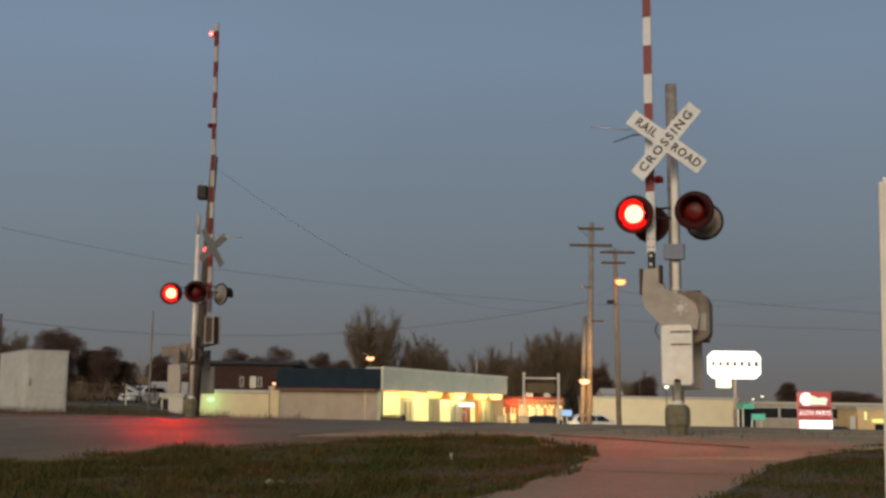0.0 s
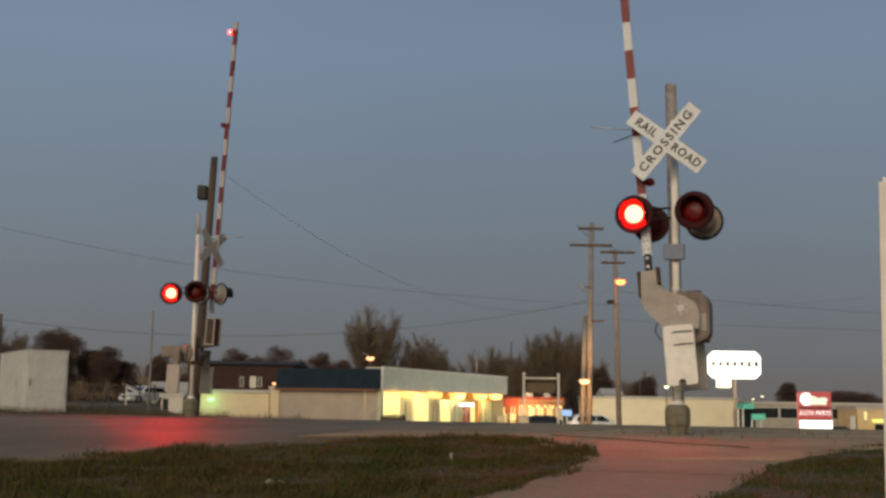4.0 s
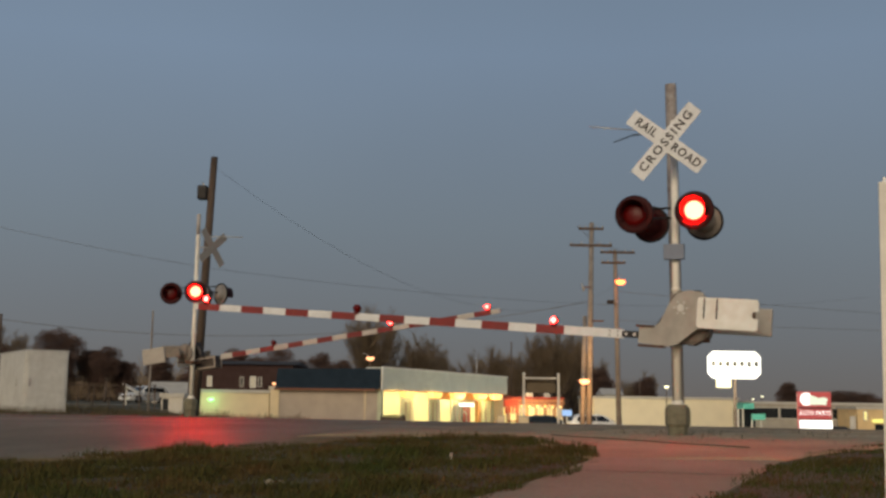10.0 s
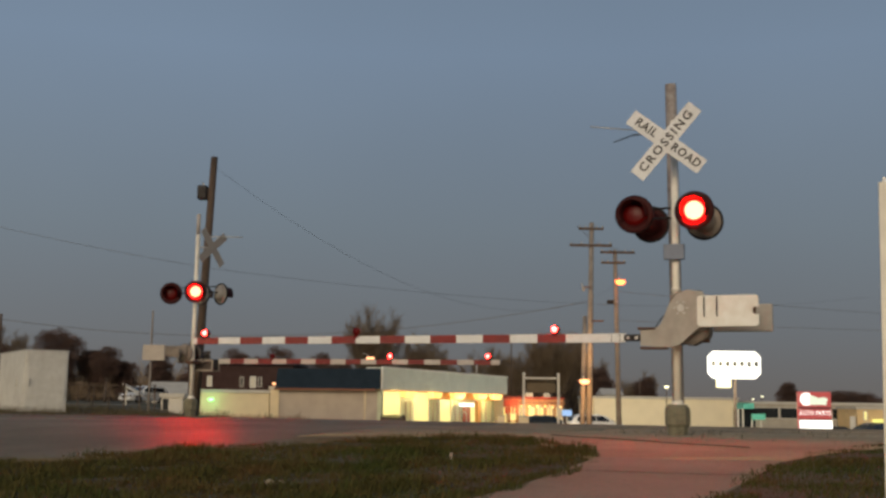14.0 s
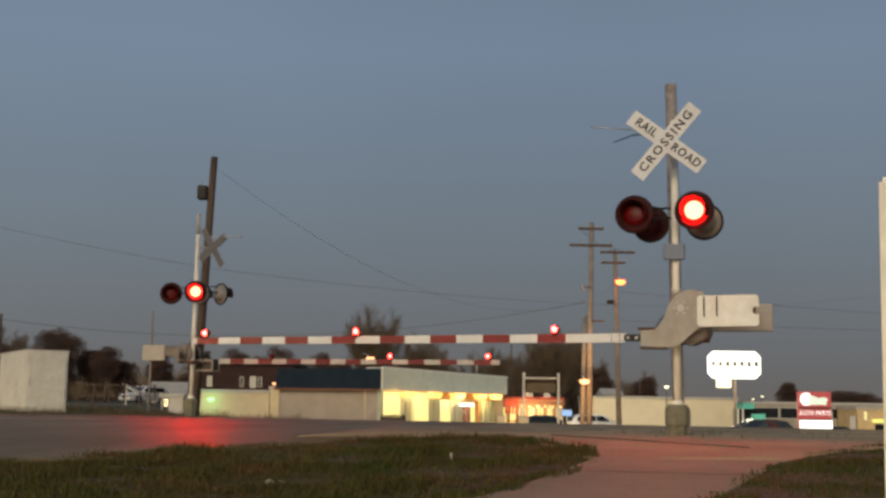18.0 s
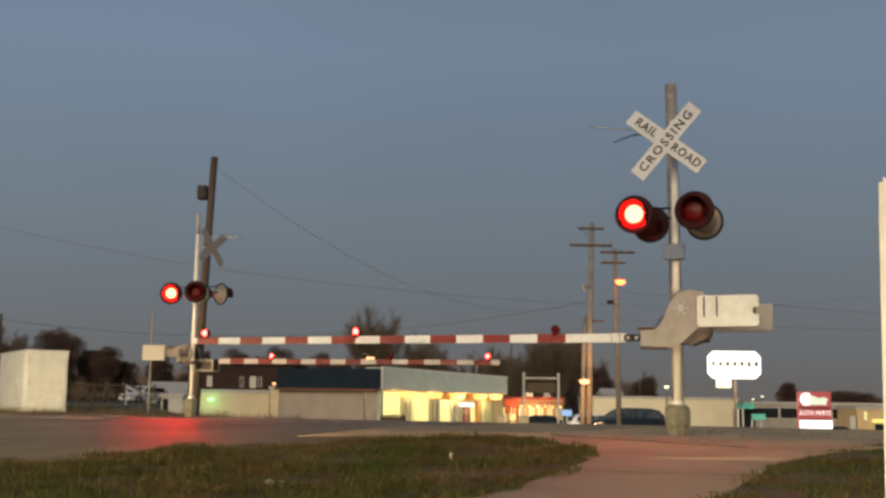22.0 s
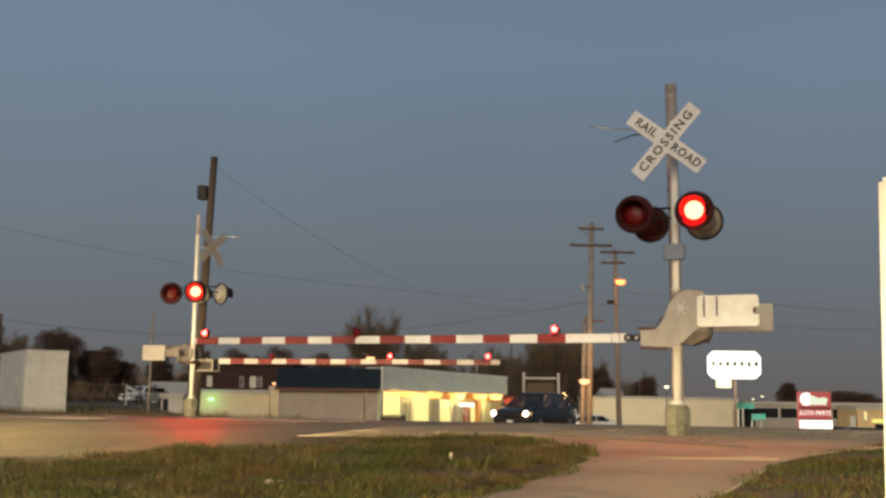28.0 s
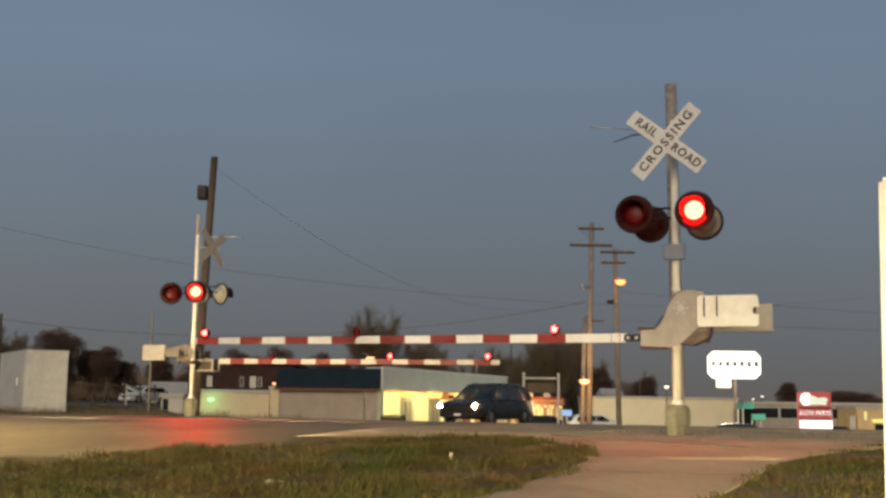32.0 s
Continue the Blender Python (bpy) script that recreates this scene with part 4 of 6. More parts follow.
wire([(-6.35, 31, 6.80), (9.5, 62, 6.9)], [2.5], 0.0055, "thin grey wire from the brown pole")
wire([(-30, 31.5, 10.6), (-6.5, 31, 4.0)], [0.75], 0.0065, "thin grey wire to the brown pole")
wire([(-6.5, 31, 4.0), (22, 58, 6.1)], [0.75], 0.006, "thin sagging wire across the railway")
wire([(-24.2, 62, 4.6), (7.9, 60.5, 5.9)], [1.35], 0.020, "thin sagging wire across the railway")
wire([(10.4, 66, 7.0), (60, 66, 4.9)], [0.5], 0.014, "thin wire between utility poles")
wire([(10.4, 66, 5.3), (60, 66, 5.2)], [0.4], 0.014, "thin wire between utility poles")
wire([(7.2, 60, 9.9), (10.0, 66, 9.4)], [0.15], 0.014, "short wire between the two utility poles")
wire([(8.9, 60, 8.9), (11.1, 66, 9.4)], [0.15], 0.014, "short wire between the two utility poles")


west = wood_pole(-24.2, 62, -0.1, 4.9, 0.09, "thin wooden pole by the far houses")
east = wood_pole(60, 66, -1.6, 7.0, 0.12, "wooden pole far along the side road")

# ---- trees ----
BARK = mat("winter_bark", (0.13, 0.10, 0.08), 0.95, grain=3, vary=0.4, second=(0.045, 0.034, 0.028))
TWIG = mat("winter_twigs", (0.20, 0.145, 0.088), 0.95, grain=0.6, vary=0.4, second=(0.135, 0.095, 0.06), island=0.3)


def bare_tree(seed, h, spread, label):
    """A leafless tree: a short trunk, limbs that rise in a fan, side branches and fine twigs. spread: tilt of the limbs, in degrees."""
    rnd = random.Random(seed)
    t = thing("bare_tree", Matrix(), label, "tree", "trees")
    trunk, crown = bmesh.new(), bmesh.new()

    def turned(d, tilt):
        side = Vector((rnd.uniform(-1, 1), rnd.uniform(-1, 1), rnd.uniform(-0.4, 0.8))).normalized()
        return (d * math.cos(radians(tilt)) + side * math.sin(radians(tilt))).normalized()

    fork = Vector((rnd.uniform(-0.1, 0.1), rnd.uniform(-0.1, 0.1), h * 0.16))
    tube(trunk, (0, 0, -0.5), fork, h * 0.030, h * 0.024, 8, False)
    for i in range(8):
        a = 6.283 * i / 8 + rnd.uniform(-0.35, 0.35)
        tilt = radians(spread * rnd.uniform(0.35, 1.0)) if i else 0.06
        d = Vector((math.cos(a) * math.sin(tilt), math.sin(a) * math.sin(tilt), math.cos(tilt)))
        p, r = fork.copy(), h * 0.013
        long = h * rnd.uniform(0.50, 0.64) * (1.0 - 0.18 * i / 8)
        for k in range(9):
            q = p + d * (long / 9)
            tube(trunk, p, q, r, r * 0.82, 5, False)
            d = (d + Vector((rnd.uniform(-1, 1), rnd.uniform(-1, 1), 0.35)) * 0.10).normalized()
            p, r = q, r * 0.82
            if k < 2:
                continue
            for _ in range(3 if k < 5 else 4):
                bd, bp, br = turned(d, rnd.uniform(28, 58)), p.copy(), r * 0.55
                reach = h * rnd.uniform(0.10, 0.21) * (1.25 - 0.07 * k)
                for j in range(4):
                    bq = bp + bd * (reach / 4)
                    tube(crown, bp, bq, max(0.014, br), max(0.012, br * 0.8), 3, False)
                    bd = (bd + Vector((rnd.uniform(-1, 1), rnd.uniform(-1, 1), 0.5)) * 0.14).normalized()
                    bp, br = bq, br * 0.8
                    for _ in range(5):
                        tube(crown, bp, bp + turned(bd, rnd.uniform(20, 65)) * h * rnd.uniform(0.03, 0.085), 0.013, 0.007, 3, False)
    part("trunk", trunk, BARK, t)
    part("crown", crown, TWIG, t)
    return t


KINDS = [bare_tree(3, 10, 38, "leafless dark winter tree with fine branches"), bare_tree(8, 10, 48, "leafless spreading winter tree with dense twigs"),
         bare_tree(21, 10, 27, "slender leafless winter tree")]
# x, y, height, breadth and kind of each tree
TREES = [(-53.9, 140, 9.3, 1.0, 0), (-53.9, 146, 8.6, 1.0, 1), (-26.3, 154, 7.8, 1.0, 2), (-19.5, 152, 7.6, 1.0, 0),
         (-8.8, 142, 15.0, 0.80, 0), (-8.5, 143, 13.4, 0.75, 2), (-6.4, 146, 9.0, 0.8, 1), (-2.8, 145, 11.9, 0.78, 1), (-1.4, 146, 10.6, 0.7, 0), (-3.9, 147, 10.4, 0.7, 2), (-4.4, 150, 8.6, 0.9, 1),
         (0.6, 147, 8.2, 1.0, 0), (3.0, 148, 8.2, 1.1, 1), (6.2, 150, 10.2, 0.85, 0), (7.4, 151, 9.8, 0.8, 1), (9.4, 145, 8.8, 1.0, 1), (12.8, 146, 11.8, 0.75, 0),
         (14.3, 145, 13.0, 0.75, 1), (16.2, 147, 12.4, 0.7, 0), (11.2, 150, 9.6, 1.0, 1), (15.2, 150, 12.8, 0.9, 2), (17.6, 150, 10.6, 0.8, 1), (19.4, 148, 9.6, 0.7, 0), (20.9, 150, 9.0, 0.5, 1), (27.3, 151, 8.0, 0.55, 1), (25.4, 152, 6.8, 0.7, 2)]
def plant():
    rnd = random.Random(5)
    tops = [max(v.co.z for o in k.children for v in o.data.vertices) for k in KINDS]
    for i, (x, y, h, broad, j) in enumerate(TREES):
        s = (h + 0.2) / tops[j]
        m = pose(x, y, gz(x, y), 0, 0, rnd.uniform(0, 360)) @ Matrix.Diagonal((s * 1.1 * broad, s * 1.1 * broad, s, 1))
        if i < 3:
            j = i
            s = (h + 0.2) / tops[j]
            KINDS[j].matrix_basis = pose(x, y, gz(x, y)) @ Matrix.Diagonal((s, s, s, 1))
        else:
            keep = KINDS[j].scale.copy()
            KINDS[j].scale = (1, 1, 1)
            copy_thing(KINDS[j], m)
            KINDS[j].scale = keep


plant()


def dense_tree(x, y, top, width, seed, label):
    """A rounded winter tree: forked trunk and a dense crown of fine crossing twigs."""
    rnd = random.Random(seed)
    z0 = gz(x, y)
    h = top - z0
    t = thing("bushy_tree", pose(x, y, z0), label, "tree", "trees")
    bm = T((0, 0, -0.4), (0.1, 0, h * 0.35), h * 0.03, h * 0.022, 8)
    lobes = []
    for i in range(9):
        a, k = 6.283 * i / 9 + rnd.uniform(-0.3, 0.3), rnd.uniform(0.25, 0.62)
        c = Vector((math.cos(a) * width * 0.5 * k, math.sin(a) * width * 0.5 * k, h * rnd.uniform(0.38, 0.80)))
        tube(bm, (0.1, 0, h * 0.33), c, h * 0.014, h * 0.004, 6, False)
        lobes.append((c, width * rnd.uniform(0.20, 0.30)))
    lobes.append((Vector((0, 0, h * 0.80)), width * 0.24))
    part("trunk", bm, BARK, t)
    verts, faces = [], []
    for i in range(int(5200 + 260 * width * width)):
        c, r = rnd.choice(lobes)
        d = Vector((rnd.gauss(0, 1), rnd.gauss(0, 1), rnd.gauss(0, 1))).normalized()
        p = c + d * r * rnd.random() ** 0.4
        q = p + (d + Vector((rnd.uniform(-1, 1), rnd.uniform(-1, 1), rnd.uniform(-0.6, 1)))).normalized() * rnd.uniform(0.18, 0.5)
        if q.z > h:
            q.z = h
        w = rnd.uniform(0.015, 0.042)
        n = len(verts)
        verts += [p + Vector((-w, 0, 0)), p + Vector((w, 0, 0)), p + Vector((0, w, 0)), q]
        faces += [(n, n + 1, n + 3), (n + 1, n + 2, n + 3), (n + 2, n, n + 3)]
    me = bpy.data.meshes.new("crown")
    me.from_pydata(verts, [], faces)
    me.materials.append(RUSSET)
    crown = new("crown", me)
    crown.parent = t
    return t


RUSSET = mat("russet_twigs", (0.095, 0.055, 0.042), 0.95, grain=0.6, vary=0.4, second=(0.055, 0.035, 0.03), island=0.35)
for x, y, top, width, seed in ((-40.4, 120, 7.8, 5.9, 1), (-42.6, 126, 5.9, 4.2, 2), (-38.0, 123, 5.6, 4.4, 3), (-35.4, 120, 6.1, 3.5, 4), (-34.1, 122, 4.4, 3.2, 5), (-46.5, 120, 6.0, 4.0, 6),
                               (-30.5, 124, 5.4, 3.6, 7), (-27.0, 124, 4.6, 4.0, 8), (-22.4, 122, 6.4, 4.6, 9), (-20.2, 124, 5.6, 4.0, 10), (-18.0, 123, 6.8, 4.6, 11), (-15.4, 124, 5.4, 3.6, 12), (-13.1, 125, 6.5, 3.6, 13), (-11.0, 127, 5.6, 3.6, 19)):
    dense_tree(x, y, top, width, seed, "rounded leafless tree with dense russet twigs")


dense_tree(48.6, 160, 4.4, 3.3, 14, "small dark rounded tree far off")
dense_tree(52.6, 150, 2.7, 5.2, 17, "dark low leafless tree far off")
dense_tree(57.0, 152, 2.4, 5.4, 18, "dark low leafless tree far off")
dense_tree(19.6, 140, 5.6, 3.8, 15, "rounded leafless tree with dense russet twigs")
dense_tree(27.0, 150, 4.6, 3.4, 16, "rounded leafless tree with dense russet twigs")


def woods():
    """Brush and far woods along the horizon: thousands of fine sticks."""
    rnd = random.Random(12)
    verts, faces = [], []
    for i in range(1700):
        y = rnd.uniform(150, 190)
        x = rnd.uniform(-0.46, 0.46) * y
        if x / y > 0.19:
            h = rnd.uniform(2.6, 4.4)
        else:
            h = rnd.uniform(5.0, 8.6) * (0.85 + 0.25 * noise.noise((x * 0.05, 0, 0))) + (1.6 if -0.06 < x / y < 0.14 else 0.0)
        z0 = gz(x, y)
        for k in range(34):
            a, b = rnd.uniform(-1, 1), rnd.uniform(-1, 1)
            f = rnd.random()
            p = Vector((x + a * h * 0.16 * f, y + b * h * 0.16, z0 + h * 0.75 * f * rnd.random()))
            q = p + Vector((a * h * 0.20, b * h * 0.2, h * rnd.uniform(0.12, 0.34)))
            if q.z > z0 + h:
                q.z = z0 + h
            w = rnd.uniform(0.03, 0.085)
            n = len(verts)
            verts += [p + Vector((-w, 0, 0)), p + Vector((w, 0, 0)), p + Vector((0, w, 0)), q]
            faces += [(n, n + 1, n + 3), (n + 1, n + 2, n + 3), (n + 2, n, n + 3)]
    me = bpy.data.meshes.new("far_woods")
    me.from_pydata(verts, [], faces)
    me.materials.append(TWIG)
    tagged(new("far_woods", me), "dark leafless woods along the horizon", "woods", "", "stuff")
    verts, faces = [], []
    for k in range(90):
        x0 = -75 + 150 * k / 89
        h = 2.2 + 1.3 * noise.noise((k * 0.6, 3, 0)) + (2.0 if x0 < 28 else 0.3)
        for dy, hh in ((0, h), (6, h * 0.9)):
            n = len(verts)
            verts += [(x0 - 2.2, 192 + dy, -2.6), (x0 + 2.2, 192 + dy, -2.6), (x0 + 1.4, 193 + dy, -2 + hh * 0.8), (x0 - 0.3, 194 + dy, -2 + hh), (x0 - 1.6, 193 + dy, -2 + hh * 0.7)]
            faces += [(n, n + 1, n + 2, n + 3, n + 4)]
    me = bpy.data.meshes.new("far_hedge")
    me.from_pydata(verts, [], faces)
    me.materials.append(TWIG)
    tagged(new("far_hedge", me), "dark far thicket at the foot of the woods", "thicket", "", "stuff")


woods()

# ---- cars ----
TYRE = mat("tyre_rubber", (0.02, 0.02, 0.02), 0.9, vary=0.3)
RIM = mat("wheel_rim", (0.45, 0.45, 0.45), 0.35, 0.8, vary=0.2)
CARGLASS = mat("car_glass", (0.015, 0.017, 0.02), 0.06, vary=0.1)
TAIL = mat("tail_lamp", (0.30, 0.015, 0.012), 0.2, vary=0.1)
HEADGLOW = lamp_mat("lit_headlamp", (1.0, 0.62, 0.28), 5000.0)
# foreground light from an unseen truck that is added behind the camera
TRUCKGLOW = lamp_mat("unseen_truck_beam", (1.0, 0.80, 0.45), 28000.0)
HEADOFF = mat("headlamp_glass", (0.5, 0.5, 0.5), 0.12, 0.3, vary=0.1)
CHROME = mat("chrome_trim", (0.6, 0.6, 0.6), 0.2, 1.0, vary=0.1)


def car(m, label, paint, lit=False, length=4.4, width=1.80, height=1.50, category="car", name="car"):
    """A hatchback, nose along +x, wheels on z = 0."""
    c = thing(name, m, label, category)
    L, W, H = length / 2, width / 2, height
    belt = H * 0.60
    bm = bmesh.new()
    low = [(-L + 0.05, 0.32), (-L, 0.5), (-L + 0.03, belt - 0.06), (-L + 0.25, belt + 0.02), (L * 0.42, belt), (L * 0.80, belt - 0.10), (L - 0.10, belt - 0.24), (L, 0.55), (L - 0.03, 0.30),
           (L - 0.30, 0.20), (-L + 0.30, 0.20)]
    plate(bm, low, -W, W)
    for v in bm.verts:
        if abs(v.co.x) > L * 0.8:
            v.co.y *= 0.86
        if v.co.z > belt - 0.12:
            v.co.y *= 0.95
    bmesh.ops.bevel(bm, geom=bm.edges[:], offset=0.055, segments=2, affect="EDGES", profile=0.6)
    for f in bm.faces:
        f.smooth = True
    body = part("car_body", bm, paint, c)
    bm = bmesh.new()
    cab = [(-L + 0.16, belt - 0.02), (-L + 0.42, H - 0.16), (-L + 0.85, H - 0.02), (L * 0.02, H), (L * 0.22, H - 0.10), (L * 0.58, belt - 0.02)]
    plate(bm, cab, -W * 0.93, W * 0.93)
    for v in bm.verts:
        k = max(0, (v.co.z - belt) / (H - belt))
        v.co.y *= 1 - 0.22 * k
    bmesh.ops.bevel(bm, geom=bm.edges[:], offset=0.05, segments=2, affect="EDGES", profile=0.6)
    for f in bm.faces:
        f.smooth = True
    part("cabin", bm, paint, c)
    for sgn in (-1, 1):
        for pts in (((-L + 0.55, belt + 0.04), (-L + 0.72, H - 0.19), (-L * 0.08 - 0.04, H - 0.12), (-L * 0.08, belt + 0.04)),
                    ((-L * 0.08 + 0.06, belt + 0.04), (-L * 0.08 + 0.02, H - 0.12), (L * 0.16, H - 0.15), (L * 0.42, belt + 0.04))):
            bm = bmesh.new()
            vs = []
            for y_out in (0.012, -0.01):
                for x, z in pts:
                    k = (z - belt) / (H - belt)
                    vs.append(bm.verts.new((x, sgn * (W * 0.93 * (1 - 0.22 * k) + y_out), z)))
            n = len(pts)
            bm.faces.new(vs[:n])
            bm.faces.new(vs[n:])
            for i in range(n):
                bm.faces.new((vs[i], vs[(i + 1) % n], vs[n + (i + 1) % n], vs[n + i]))
            bmesh.ops.recalc_face_normals(bm, faces=bm.faces)
            part("side_window", bm, CARGLASS, c)
    for x0, z0, x1, z1, nm in ((L * 0.56, belt + 0.03, L * 0.24, H - 0.13, "windscreen"), (-L + 0.175, belt + 0.03, -L + 0.41, H - 0.18, "rear_window")):
        bm = bmesh.new()
        o = 0.022 if x0 > 0 else -0.022
        vs = [bm.verts.new(p) for p in ((x0 + o, -W * 0.84, z0), (x0 + o, W * 0.84, z0), (x1 + o, W * 0.68, z1), (x1 + o, -W * 0.68, z1),
                                        (x0 - o, -W * 0.84, z0), (x0 - o, W * 0.84, z0), (x1 - o, W * 0.68, z1), (x1 - o, -W * 0.68, z1))]
        for f in ((0, 1, 2, 3), (4, 5, 6, 7), (0, 1, 5, 4), (1, 2, 6, 5), (2, 3, 7, 6), (3, 0, 4, 7)):
            bm.faces.new([vs[i] for i in f])
        bmesh.ops.recalc_face_normals(bm, faces=bm.faces)
        part(nm, bm, CARGLASS, c)
    for x in (-L * 0.60, L * 0.62):
        for sgn in (-1, 1):
            bm = bmesh.new()
            lathe(bm, [(0.20, -0.10), (0.30, -0.10), (0.325, -0.06), (0.325, 0.06), (0.30, 0.10), (0.20, 0.10)], pose(x, sgn * (W - 0.10), 0.325, 90, 0, 0), 20)
            w = part("wheel", bm, TYRE, c)
            bm = bmesh.new()
            lathe(bm, [(0.0, 0.085), (0.06, 0.09), (0.10, 0.075), (0.20, 0.085), (0.205, -0.05)], pose(x, sgn * (W - 0.10), 0.325, 90 * -sgn, 0, 0), 14)
            part("rim", bm, RIM, w)
    for sgn in (-1, 1):
        part("headlight", lathe(bmesh.new(), [(0.0, 0.03), (0.09, 0.025), (0.115, 0.0), (0.10, -0.04)], pose(L - 0.02, sgn * W * 0.78, belt - 0.28, 0, 90, 0), 16),
             HEADGLOW if lit else HEADOFF, c, "lit warm headlight" if lit else "clear headlight")
        part("tail_light", B(-L - 0.008, -L + 0.05, sgn * W * 0.62 - 0.10, sgn * W * 0.62 + 0.10, belt - 0.30, belt - 0.12, bevel=0.01), TAIL, c, "red tail light")
        part("mirror", B(L * 0.36, L * 0.44, sgn * (W + 0.07) - 0.08, sgn * (W + 0.07) + 0.08, belt + 0.0, belt + 0.13, bevel=0.03), paint, c)
        for k in (-0.10, 0.18):
            part("door_handle", B(L * k - 0.36, L * k - 0.22, sgn * (W + 0.005) - 0.012, sgn * (W + 0.005) + 0.012, belt - 0.14, belt - 0.11), CHROME, c)
    part("grille", B(L - 0.02, L + 0.008, -W * 0.42, W * 0.42, 0.46, 0.60, bevel=0.006), BLACK, c)
    part("bumper", B(L - 0.10, L + 0.05, -W * 0.84, W * 0.84, 0.27, 0.43, bevel=0.03), paint, c)
    part("bumper", B(-L - 0.05, -L + 0.10, -W * 0.84, W * 0.84, 0.30, 0.46, bevel=0.03), paint, c)
    part("number_plate", B(L + 0.052, L + 0.06, -0.16, 0.16, 0.33, 0.42), WHITE, c, "plain pale plate")
    return c


def paint(name, color):
    return mat(name, color, 0.28, 0.25, grain=3, vary=0.1)


DARKPAINT = paint("dark_car_paint", (0.025, 0.027, 0.032))


def clear_glass():
    """Tinted car glass that one can look through."""
    m = bpy.data.materials.new("tinted_car_glass")
    m.use_nodes = True
    t = m.node_tree
    t.nodes.remove(t.nodes["Principled BSDF"])
    a, b, mix = t.nodes.new("ShaderNodeBsdfTransparent"), t.nodes.new("ShaderNodeBsdfGlossy"), t.nodes.new("ShaderNodeMixShader")
    a.inputs["Color"].default_value = (0.62, 0.64, 0.62, 1)
    b.inputs["Roughness"].default_value = 0.05
    mix.inputs[0].default_value = 0.13
    t.links.new(a.outputs[0], mix.inputs[1])
    t.links.new(b.outputs[0], mix.inputs[2])
    t.links.new(mix.outputs[0], t.nodes["Material Output"].inputs["Surface"])
    return m


TINTED = clear_glass()


def loft(bm, rings):
    """Skin a row of closed rings, with caps at both ends."""
    rows = [[bm.verts.new(p) for p in ring] for ring in rings]
    n = len(rows[0])
    for a, b in zip(rows, rows[1:]):
        for i in range(n):
            bm.faces.new((a[i], a[(i + 1) % n], b[(i + 1) % n], b[i])).smooth = True
    bm.faces.new(rows[0])
    bm.faces.new(rows[-1][::-1])
    bmesh.ops.recalc_face_normals(bm, faces=bm.faces)
    return bm


def ring_at(x, zb, zt, w, r=0.16, tuck=0.93):
    """A rounded upright section across a car body."""
    out = []
    for cy, cz, a0 in ((w - r, zb + r * 0.8, -90), (w * tuck - r, zt - r * 0.6, 0), (-w * tuck + r, zt - r * 0.6, 90), (-w + r, zb + r * 0.8, 180)):
        k = 0.8 if a0 in (-90, 180) else 0.6
        out += [(x, cy + r * math.cos(radians(a0 + d)), cz + r * k * math.sin(radians(a0 + d))) for d in (0, 30, 60, 90)]
    return out


def prism(quad, thick):
    """A pane through four points, given a little thickness."""
    bm = bmesh.new()
    q = [Vector(p) for p in quad]
    n = (q[1] - q[0]).cross(q[2] - q[0]).normalized() * thick / 2
    vs = [bm.verts.new(p + n) for p in q] + [bm.verts.new(p - n) for p in q]
    for f in ((0, 1, 2, 3), (7, 6, 5, 4), (0, 4, 5, 1), (1, 5, 6, 2), (2, 6, 7, 3), (3, 7, 4, 0)):
        bm.faces.new([vs[i] for i in f])
    return bm


